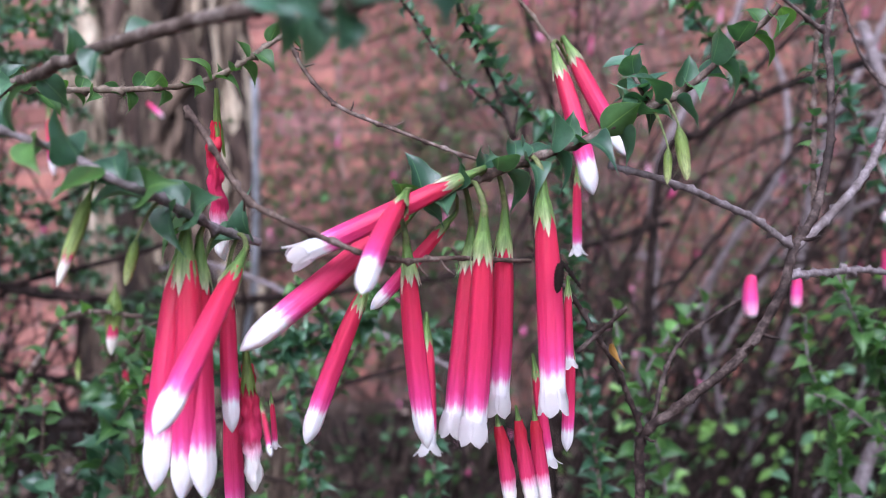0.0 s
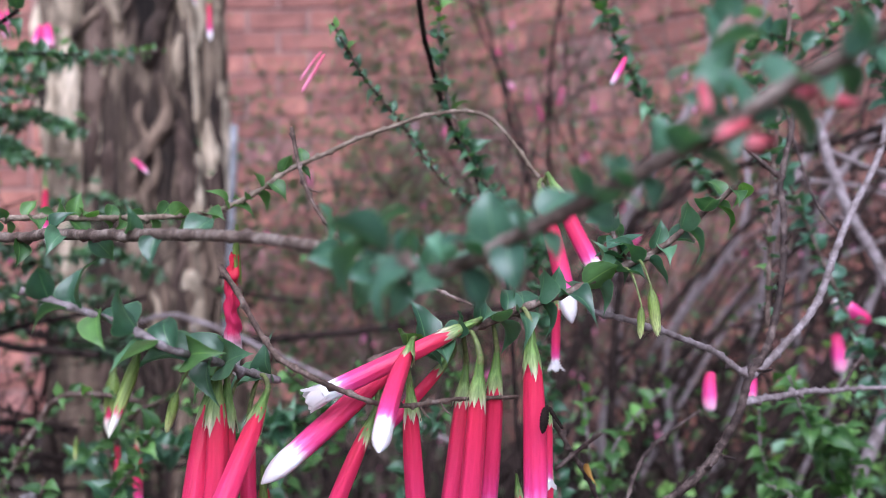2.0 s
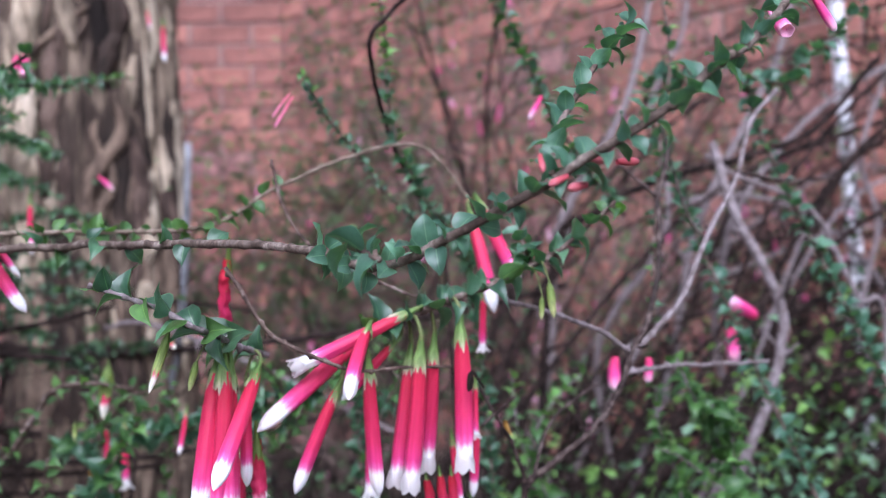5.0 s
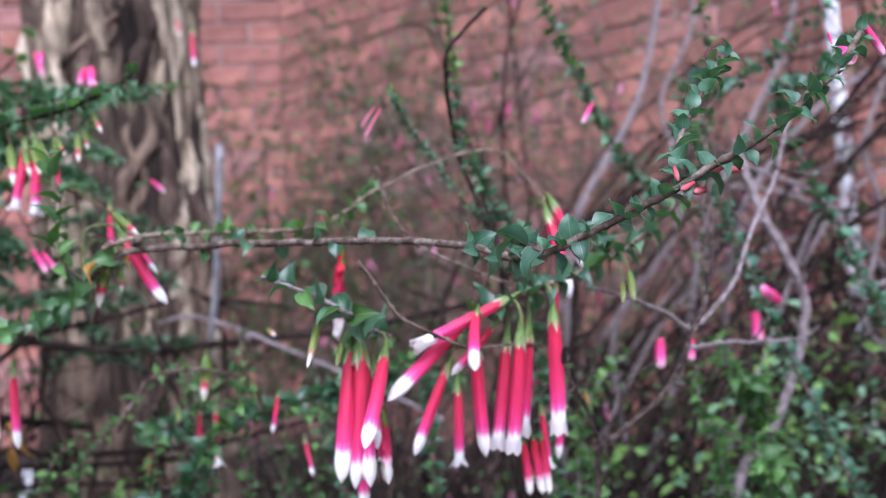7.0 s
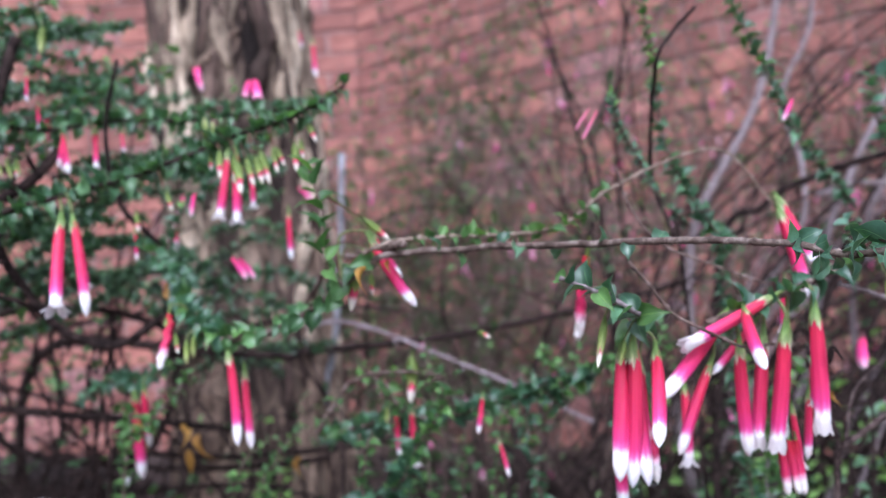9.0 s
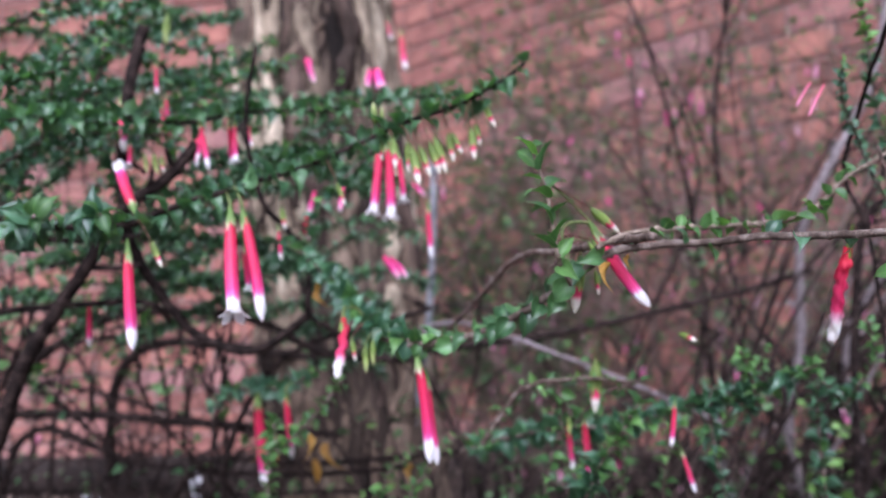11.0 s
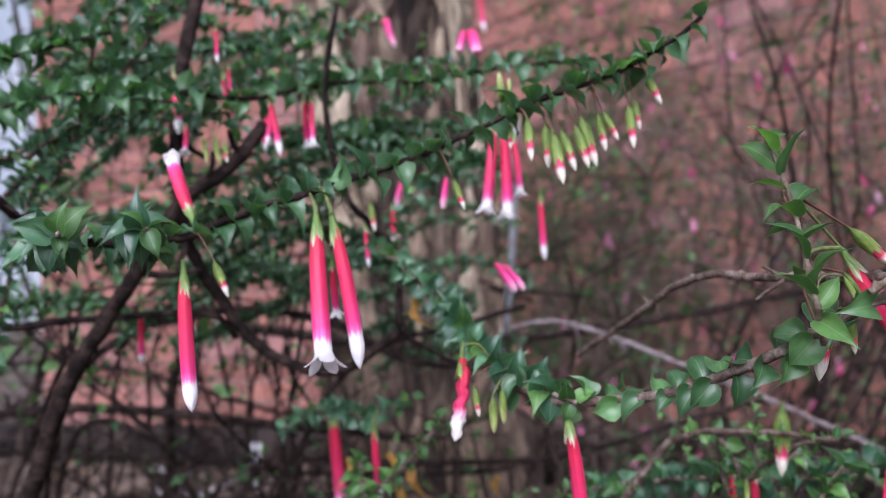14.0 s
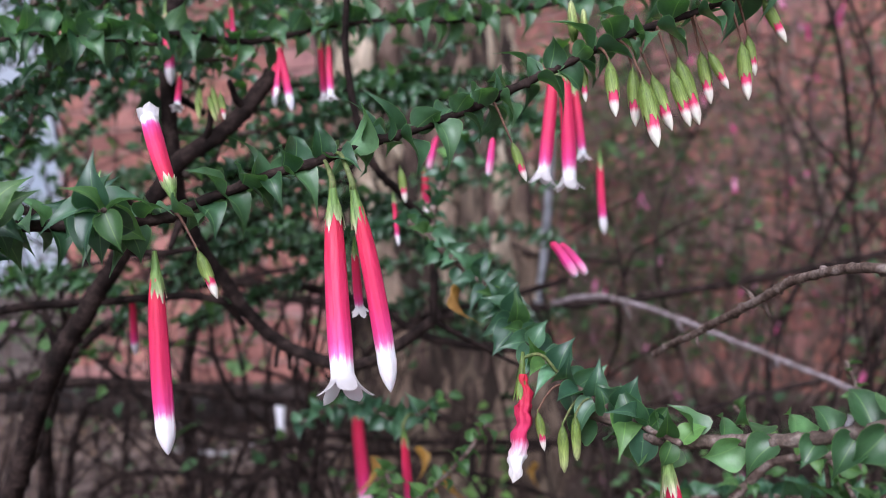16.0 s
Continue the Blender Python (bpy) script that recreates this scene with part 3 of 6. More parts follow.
def flower(thing, kind, top, tip, turn=None, arc=0.0, fat=1.0):
    """One flower under its branch, hung from top to tip, with its calyx, its petals and a stalk to the stem."""
    COUNT[0] += 1
    rng = random.Random(COUNT[0] * 31)
    top, tip = Vector(top), Vector(tip)
    if kind in ("bud", "green"):
        top = tip.lerp(top, 0.76 if kind == "bud" else 0.66)
    down = tip - top
    size = down.length
    q = (-down).to_track_quat("Z", "Y")
    spin = rng.uniform(0, 6.28) if turn is None else turn
    m = Matrix.Translation(top) @ q.to_matrix().to_4x4() @ pose(0, 0, 0, 0, 0, math.degrees(spin)) @ Matrix.Diagonal((size * fat, size * fat, size, 1))
    if kind in COROLLA:
        body = new("flower", COROLLA[kind][1] if kind == "withered" else rng.choice(COROLLA[kind]))
        calyx = BIG_CALYX if kind == "withered" else CALYX
    else:
        body = new("flower_bud", {"bud": BUD, "longbud": LONG_BUD, "green": GREEN_BUD, "pinkbud": PINK_BUD}[kind])
        calyx = {"bud": BUD_CALYX, "longbud": LONG_CALYX, "green": GREEN_CALYX, "pinkbud": None}[kind]
    body.matrix_basis = m
    under(body, thing)
    subs = []
    if calyx and kind not in ("pink", "pinkopen", "pale"):
        subs.append(new("calyx", calyx))
    if kind in ("bell", "loose"):
        subs.append(new("petals", LOBES if kind == "bell" else LOBES_LOOSE))
    for o in subs:
        o.parent = body
    path = PATHS[thing.name][0]
    near = Vector(path[int(np.argmin(np.linalg.norm(path - np.array(top), axis=1)))])
    gap = (near - top).length
    if 0.0015 < gap < (0.026 if arc else 0.014) and kind not in ("pink", "pinkopen", "pale", "pinkbud"):
        start = top - down.normalized() * size * 0.06
        mid = (start + near) / 2 - down.normalized() * gap * (0.25 + arc)
        p, share, _ = spline([tuple(near), tuple(mid), tuple(start), tuple(start + down.normalized() * 0.002)], 0.0012)
        v, f = tube(p, np.linspace(0.00035, size * 0.018, len(p)), 7)
        under(new("stalk", mesh_from("stalk", v, f, M_STALK_RED if kind == "bud" else M_STALK)), thing)
    return body


def dead_leaf(place, size, turn):
    rng = random.Random(turn)
    ob = new("dead_leaf", LEAF_DEAD)
    ob.matrix_basis = Matrix.Translation(place) @ pose(0, 0, 0, -70 + 20 * math.sin(turn), 20 * math.cos(turn), turn) @ Matrix.Scale(size, 4)
    tagged(ob, "dry yellow-brown curled dead leaf caught on a twig", "dead leaf", "dead leaves")


def seed_pod(place, size):
    rings = [(0.0, 0.03), (0.06, 0.12), (0.18, 0.14), (0.35, 0.165), (0.6, 0.155), (0.8, 0.13), (0.93, 0.08), (1.0, 0.02)]
    zs = np.linspace(0, 1, 22)
    v, f = lathe([(-float(z), float(np.interp(z, [r[0] for r in rings], [r[1] for r in rings])) * (1 + 0.16 * math.sin(z * 52))) for z in zs], 12, 0.06)
    p, share, _ = spline([(0.0, 0.0, -0.03), (0.16, 0.0, -0.06), (0.42, 0.0, -0.36), (0.74, 0.02, -0.72)], 0.05)
    sv, sf = tube(p, np.linspace(0.10, 0.05, len(p)) * (1 + 0.25 * np.sin(np.arange(len(p)) * 2.1)), 8)
    ob = new("dry_pod", mesh_from("dry_pod", list(v) + list(sv), list(f) + [tuple(len(v) + i for i in t) for t in sf], M_STEM_DARK))
    ob.matrix_basis = Matrix.Translation(place) @ pose(0, 0, 0, 4, 8, 0) @ Matrix.Scale(size, 4)
    tagged(ob, "dark dried ribbed pod with bent stalk on a red flower", "pod")


# the main flowering branch and its three hanging clusters
main = branch([(0.0226, 0.19, 0.7074), (0.0347, 0.188, 0.7119), (0.042, 0.188, 0.7142), (0.0484, 0.189, 0.716), (0.0587, 0.193, 0.7197), (0.0689, 0.193, 0.7239), (0.0788, 0.192, 0.7282), (0.0877, 0.191, 0.7349), (0.093, 0.191, 0.739), (0.0965, 0.1905, 0.7425)], "flowering heath branch with dark glossy leaves and hanging red flowers", 0.0011, 0.0005, leaves=0.0021, size=0.0074, start=0.08)
flower(main, "loose", (0.0423, 0.186, 0.7150), (0.0106, 0.180, 0.7010), turn=0.5)
flower(main, "closed", (0.0383, 0.192, 0.7083), (0.0233, 0.192, 0.6927), fat=1.08)
flower(main, "closed", (0.0318, 0.198, 0.7112), (0.0040, 0.178, 0.6874), fat=1.08)
flower(main, "closed", (0.0309, 0.182, 0.7114), (0.0261, 0.158, 0.6955), fat=1.2)
flower(main, "closed", (0.0232, 0.19, 0.6976), (0.0114, 0.1907, 0.6703), fat=1.08)
flower(main, "closed", (0.0305, 0.187, 0.7029), (0.0323, 0.1923, 0.6684), fat=1.08)
flower(main, "bell", (0.0305, 0.245, 0.6885), (0.0296, 0.245, 0.6555))
flower(main, "loose", (0.0414, 0.196, 0.7049), (0.0362, 0.197, 0.6683), fat=1.08)
flower(main, "loose", (0.0436, 0.185, 0.7067), (0.04, 0.192, 0.6679), fat=1.08)
flower(main, "loose", (0.0475, 0.193, 0.7076), (0.0447, 0.2, 0.6715), fat=1.08)
flower(main, "loose", (0.0540, 0.1885, 0.7125), (0.0541, 0.1915, 0.6722), fat=1.08)
flower(main, "bell", (0.0594, 0.205, 0.6961), (0.0591, 0.207, 0.6789))
flower(main, "bell", (0.0525, 0.208, 0.6813), (0.0548, 0.21, 0.6596))
flower(main, "closed", (0.0602, 0.212, 0.685), (0.0585, 0.214, 0.6628), fat=1.08)
flower(main, "faded", (0.0447, 0.2, 0.672), (0.0466, 0.202, 0.6547))
flower(main, "faded", (0.0485, 0.203, 0.6725), (0.0508, 0.204, 0.6541))
flower(main, "faded", (0.0519, 0.206, 0.6719), (0.0531, 0.206, 0.6535))
flower(main, "bell", (0.067, 0.238, 0.7221), (0.0664, 0.242, 0.7012))
flower(main, "green", (0.0752, 0.186, 0.7205), (0.0745, 0.186, 0.7114))
flower(main, "green", (0.0766, 0.186, 0.7254), (0.0775, 0.1847, 0.7118))
# the leafy branch at its side
side = branch([(0.0058, 0.186, 0.705), (0.0013, 0.182, 0.7068), (-0.002, 0.175, 0.7089), (-0.0041, 0.162, 0.7109), (-0.0068, 0.157, 0.7126), (-0.0115, 0.156, 0.7155), (-0.0185, 0.153, 0.7185), (-0.0257, 0.15, 0.7213)], "leafy heath branch with a dense cluster of hanging red flowers", 0.0007, 0.0005, leaves=0.0027, size=0.0082, start=0.0)
flower(side, "closed", (-0.0051, 0.179, 0.7045), (-0.0094, 0.176, 0.6665), fat=1.12)
flower(side, "closed", (-0.003, 0.175, 0.7053), (-0.0058, 0.1775, 0.6645), fat=1.12)
flower(side, "closed", (-0.0022, 0.179, 0.7035), (-0.0016, 0.176, 0.665), fat=1.12)
flower(side, "closed", (0.0043, 0.18, 0.7024), (-0.0026, 0.1585, 0.6777), fat=1.12)
flower(side, "closed", (-0.0031, 0.18, 0.6949), (-0.0025, 0.1785, 0.6752), fat=1.12)
flower(side, "closed", (0.0007, 0.184, 0.6985), (0.0007, 0.184, 0.6738), fat=1.12)
flower(side, "closed", (-0.0033, 0.2, 0.6843), (-0.0035, 0.2, 0.6526), fat=1.12)
flower(side, "withered", (0.0026, 0.187, 0.6865), (0.0034, 0.187, 0.6635), fat=0.75, turn=0.3)
flower(side, "bell", (0.0012, 0.21, 0.6768), (0.0017, 0.21, 0.6658))
flower(side, "longbud", (-0.0127, 0.163, 0.7113), (-0.0162, 0.16, 0.6984))
flower(side, "green", (-0.0065, 0.166, 0.7081), (-0.0091, 0.166, 0.6982))
# the long bare stem that runs past in front
long = branch([(-0.1436, 0.262, 0.7151), (-0.1308, 0.25, 0.7119), (-0.1132, 0.238, 0.7137), (-0.1002, 0.226, 0.7183), (-0.0884, 0.215, 0.7248), (-0.0775, 0.206, 0.7313), (-0.0683, 0.2035, 0.7345), (-0.05, 0.1985, 0.7346), (-0.035, 0.1834, 0.7331), (-0.02, 0.1675, 0.7312), (-0.005, 0.1527, 0.7293), (0.01, 0.1397, 0.7273), (0.022, 0.1279, 0.7249), (0.034, 0.1161, 0.7207), (0.046, 0.1043, 0.7254), (0.06, 0.0935, 0.7322), (0.075, 0.087, 0.7412), (0.0821, 0.0885, 0.7465), (0.0918, 0.094, 0.7534), (0.101, 0.1, 0.7617)], "long brown heath stem, bare midway and leafy at the ends", 0.00125, 0.0006, mat=M_STEM_LONG, leaves=0.0017, zones=((0.0, 0.29, 0.0030, 0.0072, True), (0.29, 0.60, 0.011, 0.0052, False), (0.668, 0.76, 0.0012, 0.0047, False), (0.76, 1.0, 0.00145, 0.0043, False)))
flower(long, "pinkbud", (0.0559, 0.09, 0.7344), (0.0561, 0.089, 0.7314))
flower(long, "pinkbud", (0.0604, 0.092, 0.7315), (0.0572, 0.091, 0.73))
flower(long, "pinkbud", (0.0641, 0.096, 0.7308), (0.0605, 0.093, 0.7298))
flower(long, "pinkbud", (0.068, 0.096, 0.735), (0.0639, 0.093, 0.7337))
flower(long, "pinkbud", (0.0696, 0.099, 0.7348), (0.0738, 0.1, 0.735))
flower(long, "pinkopen", (0.1067, 0.118, 0.7651), (0.106, 0.112, 0.7598))
flower(long, "pink", (0.1087, 0.125, 0.771), (0.1097, 0.125, 0.7678))
flower(long, "pink", (0.1212, 0.13, 0.7742), (0.1254, 0.13, 0.7667))
# the thin arching stem
arch = branch([(-0.0779, 0.2, 0.7351), (-0.0661, 0.205, 0.7389), (-0.0485, 0.21, 0.7398), (-0.0158, 0.22, 0.7418), (0.0032, 0.228, 0.7536), (0.0233, 0.232, 0.7629), (0.036, 0.233, 0.767), (0.0501, 0.236, 0.7671), (0.0628, 0.238, 0.7521), (0.0662, 0.236, 0.7461)], "thin arching heath stem with pale leaves", 0.0007, 0.0004, leaves=0.00222, size=0.0058, start=0.1, stop=0.55, mat=M_STEM_TAN)
flower(arch, "closed", (0.0617, 0.225, 0.7456), (0.0679, 0.2229, 0.7143), fat=1.3)
flower(arch, "closed", (0.0657, 0.235, 0.7505), (0.0777, 0.233, 0.7236), fat=1.35)
flower(arch, "withered", (-0.0071, 0.208, 0.7335), (-0.0105, 0.2205, 0.7038), fat=0.56, turn=0.3)
# upright leafy shoot with nodding flowers
shoot = branch([(-0.085, 0.205, 0.7258), (-0.0889, 0.195, 0.7329), (-0.0894, 0.197, 0.7415), (-0.0901, 0.199, 0.7503), (-0.0917, 0.2, 0.7586), (-0.0936, 0.2, 0.765)], "upright leafy heath shoot with nodding red buds", 0.0006, 0.0004, leaves=0.0025, size=0.0085, mat=M_STEM_TAN)
flower(shoot, "bud", (-0.0796, 0.207, 0.749), (-0.0695, 0.21, 0.7396), arc=0.35)
flower(shoot, "closed", (-0.0767, 0.2135, 0.7422), (-0.0623, 0.213, 0.7183), arc=0.15, fat=1.25)
flower(shoot, "bud", (-0.079, 0.214, 0.7413), (-0.0688, 0.214, 0.7283), arc=0.25)
flower(shoot, "bud", (-0.0798, 0.214, 0.7387), (-0.0834, 0.214, 0.718), arc=0.05)
flower(shoot, "closed", (-0.0763, 0.217, 0.7439), (-0.0665, 0.219, 0.7282), arc=0.2)
flower(shoot, "green", (-0.0795, 0.21, 0.7403), (-0.0763, 0.21, 0.733), arc=0.15)
flower(shoot, "bud", (-0.0765, 0.214, 0.732), (-0.0762, 0.214, 0.7228), arc=0.05)
# the budding branch
budding = branch([(-0.2536, 0.235, 0.7572), (-0.2444, 0.238, 0.7573), (-0.2322, 0.24, 0.7571), (-0.2212, 0.245, 0.7577), (-0.2094, 0.25, 0.7632), (-0.1863, 0.255, 0.7696), (-0.1639, 0.262, 0.7771), (-0.1366, 0.268, 0.7888), (-0.1137, 0.271, 0.7959), (-0.0975, 0.273, 0.8034), (-0.0866, 0.273, 0.8107)], "dark heath branch with a row of nodding white-tipped buds", 0.0011, 0.0006, leaves=0.0017, size=0.0084)
flower(budding, "closed", (-0.2177, 0.231, 0.7488), (-0.2163, 0.2292, 0.7161))
flower(budding, "closed", (-0.1861, 0.249, 0.7605), (-0.1806, 0.2468, 0.7226))
flower(budding, "bell", (-0.1904, 0.25, 0.7609), (-0.1863, 0.2346, 0.7213))
flower(budding, "bell", (-0.1457, 0.322, 0.7987), (-0.151, 0.3212, 0.7636))
flower(budding, "bell", (-0.1433, 0.325, 0.7993), (-0.1436, 0.3252, 0.7614))
flower(budding, "bell", (-0.1402, 0.34, 0.797), (-0.1387, 0.34, 0.7714))
flower(budding, "bell", (-0.1914, 0.27, 0.7516), (-0.1932, 0.28, 0.7346))
flower(budding, "bud", (-0.2146, 0.24, 0.7532), (-0.2105, 0.24, 0.7419))
flower(budding, "bud", (-0.1567, 0.262, 0.7715), (-0.1536, 0.262, 0.7614))
flower(budding, "bud", (-0.1359, 0.265, 0.7876), (-0.1353, 0.262, 0.773))
flower(budding, "bud", (-0.1309, 0.268, 0.7867), (-0.1309, 0.268, 0.7716))
flower(budding, "bud", (-0.1298, 0.266, 0.7844), (-0.1275, 0.262, 0.7663))
flower(budding, "bud", (-0.1277, 0.27, 0.7851), (-0.1237, 0.268, 0.7703))
flower(budding, "bud", (-0.1239, 0.268, 0.7855), (-0.1201, 0.268, 0.7708))
flower(budding, "bud", (-0.1223, 0.27, 0.7888), (-0.1179, 0.27, 0.7713))
flower(budding, "bud", (-0.1169, 0.272, 0.7894), (-0.115, 0.272, 0.7757))
flower(budding, "bud", (-0.1162, 0.27, 0.7882), (-0.1117, 0.27, 0.7782))
flower(budding, "bud", (-0.1081, 0.273, 0.7912), (-0.1075, 0.272, 0.7759))
flower(budding, "bud", (-0.1064, 0.275, 0.7922), (-0.1051, 0.275, 0.7814))
flower(budding, "bud", (-0.1042, 0.273, 0.7991), (-0.0991, 0.273, 0.7874))
flower(budding, "bud", (-0.1408, 0.27, 0.7874), (-0.1406, 0.27, 0.7777))
flower(budding, "green", (-0.142, 0.27, 0.7861), (-0.1425, 0.27, 0.7994))
flower(budding, "green", (-0.1399, 0.272, 0.7882), (-0.1399, 0.272, 0.798))
# the branch above it
upper = branch([(-0.2861, 0.31, 0.8195), (-0.2698, 0.32, 0.8167), (-0.2581, 0.33, 0.8182), (-0.2338, 0.335, 0.815), (-0.2086, 0.34, 0.8193), (-0.1695, 0.35, 0.8201), (-0.1388, 0.36, 0.8254), (-0.1068, 0.37, 0.8282)], "reddish-brown heath branch with small leaves and red flowers", 0.0011, 0.0006, leaves=0.00222, size=0.009)
flower(upper, "closed", (-0.2267, 0.335, 0.8155), (-0.2232, 0.335, 0.7931))
flower(upper, "bell", (-0.2176, 0.35, 0.8184), (-0.2183, 0.355, 0.7981))
flower(upper, "closed", (-0.2249, 0.335, 0.8149), (-0.228, 0.335, 0.797))
flower(upper, "bell", (-0.2123, 0.34, 0.8161), (-0.2123, 0.34, 0.7951))
flower(upper, "closed", (-0.2354, 0.36, 0.8188), (-0.2364, 0.36, 0.7995))
flower(upper, "bell", (-0.2216, 0.4, 0.8306), (-0.2205, 0.4, 0.8172))
flower(upper, "bud", (-0.2316, 0.3, 0.7944), (-0.2305, 0.3, 0.7856))
flower(upper, "green", (-0.238, 0.3, 0.7953), (-0.2373, 0.3, 0.7862))
flower(upper, "green", (-0.2354, 0.3, 0.7951), (-0.2328, 0.3, 0.7853))
flower(upper, "loose", (-0.2226, 0.25, 0.7621), (-0.2332, 0.2625, 0.7825), fat=1.4, turn=0.4)
flower(upper, "closed", (-0.1305, 0.39, 0.7800), (-0.1303, 0.3928, 0.7520))
flower(upper, "bud", (-0.191, 0.33, 0.7761), (-0.1897, 0.33, 0.7633))
flower(upper, "closed", (-0.195, 0.34, 0.7667), (-0.1942, 0.34, 0.7513))
flower(upper, "pink", (-0.1637, 0.33, 0.7801), (-0.1656, 0.33, 0.7695))
flower(upper, "pink", (-0.1490, 0.336, 0.7500), (-0.1425, 0.336, 0.7395), fat=1.15)
flower(upper, "pink", (-0.1465, 0.340, 0.7495), (-0.1395, 0.340, 0.7400), fat=1.15)
# low leafy branch
low = branch([(-0.1933, 0.34, 0.7606), (-0.1691, 0.32, 0.7401), (-0.1579, 0.29, 0.7295), (-0.1506, 0.272, 0.7221), (-0.1392, 0.258, 0.7161), (-0.1287, 0.245, 0.712)], "low leafy heath branch with withered and new flowers", 0.0010, 0.0005, leaves=0.0015, size=0.0078)
flower(low, "withered", (-0.1567, 0.265, 0.7243), (-0.1591, 0.259, 0.7019), fat=0.78, turn=0.3)
flower(low, "bud", (-0.1542, 0.262, 0.7173), (-0.1531, 0.262, 0.7074))
flower(low, "green", (-0.1492, 0.26, 0.7171), (-0.1494, 0.26, 0.7034))
flower(low, "green", (-0.1466, 0.26, 0.7186), (-0.1468, 0.26, 0.7057))
flower(low, "closed", (-0.131, 0.247, 0.709), (-0.1292, 0.25, 0.6735))
flower(low, "closed", (-0.1296, 0.266, 0.701), (-0.1277, 0.2657, 0.6704))
# bare grey fork
fork = branch([(0.0759, 0.235, 0.6458), (0.0771, 0.23, 0.6621), (0.0837, 0.226, 0.6684), (0.0949, 0.222, 0.6783), (0.1046, 0.2205, 0.6919), (0.108, 0.2204, 0.7011), (0.1146, 0.222, 0.7114), (0.121, 0.228, 0.7303), (0.1245, 0.235, 0.7497), (0.1312, 0.24, 0.7696)], "brown bare forked twig with rough knobbly bark", 0.0011, 0.0007, leaves=0, mat=M_STEM_RED)
twig([(0.108, 0.2204, 0.7011), (0.1179, 0.222, 0.7089), (0.1275, 0.226, 0.7185), (0.1389, 0.235, 0.7355), (0.1552, 0.245, 0.7573), (0.1644, 0.25, 0.7783), (0.1798, 0.26, 0.7921)], fork, 0.0009, 0.0007, M_STEM_GREY)
twig([(0.1078, 0.2204, 0.7013), (0.0986, 0.217, 0.7076), (0.0812, 0.205, 0.7133), (0.0677, 0.2, 0.717)], fork, 0.0007, 0.0006, M_STEM_GREY)
twig([(0.1068, 0.2204, 0.6953), (0.1264, 0.235, 0.6961), (0.1445, 0.25, 0.6953), (0.1704, 0.262, 0.6949)], fork, 0.0008, 0.0005, M_STEM_GREY)
twig([(0.1436, 0.25, 0.6954), (0.1527, 0.255, 0.704)], fork, 0.0005, 0.0004)
twig([(0.0769, 0.23, 0.6627), (0.0719, 0.224, 0.6756), (0.0667, 0.218, 0.6844), (0.0607, 0.212, 0.6939), (0.0579, 0.21, 0.6968)], fork, 0.0006, 0.0005)
twig([(0.0791, 0.23, 0.6656), (0.084, 0.235, 0.6765), (0.0907, 0.24, 0.6835), (0.1059, 0.25, 0.6905)], fork, 0.0005, 0.0004)
twig([(0.0616, 0.215, 0.682), (0.0663, 0.215, 0.6857), (0.0712, 0.21, 0.6907)], fork, 0.0005, 0.0004)
twig([(0.1246, 0.235, 0.7497), (0.1167, 0.235, 0.7566), (0.1119, 0.235, 0.7608)], fork, 0.0006, 0.0003)
twig([(0.1553, 0.245, 0.76), (0.1795, 0.26, 0.7589), (0.2041, 0.27, 0.761)], fork, 0.0006, 0.0003)
twig([(0.141, 0.24, 0.7358), (0.1384, 0.25, 0.7492), (0.1345, 0.26, 0.7847)], fork, 0.0004, 0.0003)
# slender twigs between the flowers
slim = branch([(0.0043, 0.2107, 0.7591), (0.007, 0.21, 0.7475), (0.0114, 0.208, 0.7387), (0.0175, 0.205, 0.7317), (0.028, 0.2, 0.7259), (0.0433, 0.195, 0.7186)], "slender bare brown twig with knobbly nodes", 0.00046, 0.0003, leaves=0)
slim2 = branch([(-0.0024, 0.175, 0.726), (0.0017, 0.173, 0.7201), (0.0072, 0.171, 0.7113), (0.0134, 0.169, 0.707), (0.0229, 0.172, 0.7025), (0.0292, 0.178, 0.7007), (0.039, 0.186, 0.7008), (0.052, 0.196, 0.7002)], "slender bare brown twig with knobbly nodes", 0.00050, 0.00036, leaves=0)
tall = branch([(0.11, 0.36, 0.29), (0.0744, 0.32, 0.7074), (0.0688, 0.3, 0.7373), (0.0541, 0.29, 0.7574), (0.0442, 0.285, 0.7772), (0.0395, 0.28, 0.7964), (0.0389, 0.28, 0.8168), (0.0364, 0.28, 0.8457)], "upright dark twig with tiny leaves", 0.0008, 0.0004, leaves=0.0014, size=0.0066, start=0.35)
tall2 = branch([(0.1427, 0.33, 0.7563), (0.1235, 0.325, 0.7793), (0.1114, 0.32, 0.797), (0.0988, 0.31, 0.8175), (0.0905, 0.31, 0.8381), (0.0844, 0.31, 0.8589)], "upright dark twig with tiny leaves", 0.0007, 0.0004, leaves=0.0014, size=0.0066)
flower(tall2, "pink", (0.099, 0.2879, 0.7984), (0.094, 0.2879, 0.7894))
tall3 = branch([(0.0545, 0.3014, 0.748), (0.0381, 0.2841, 0.7606), (0.0272, 0.2702, 0.7739), (0.0173, 0.2563, 0.7839), (0.0106, 0.239, 0.7931)], "upright brown twig with tiny leaves", 0.0005, 0.0003, leaves=0.0014, size=0.0036)
flower(tall3, "pale", (0.0082, 0.247, 0.7883), (0.0014, 0.247, 0.777), fat=0.8)
flower(tall3, "pale", (0.0066, 0.2531, 0.7908), (0.0002, 0.2531, 0.782), fat=0.8)
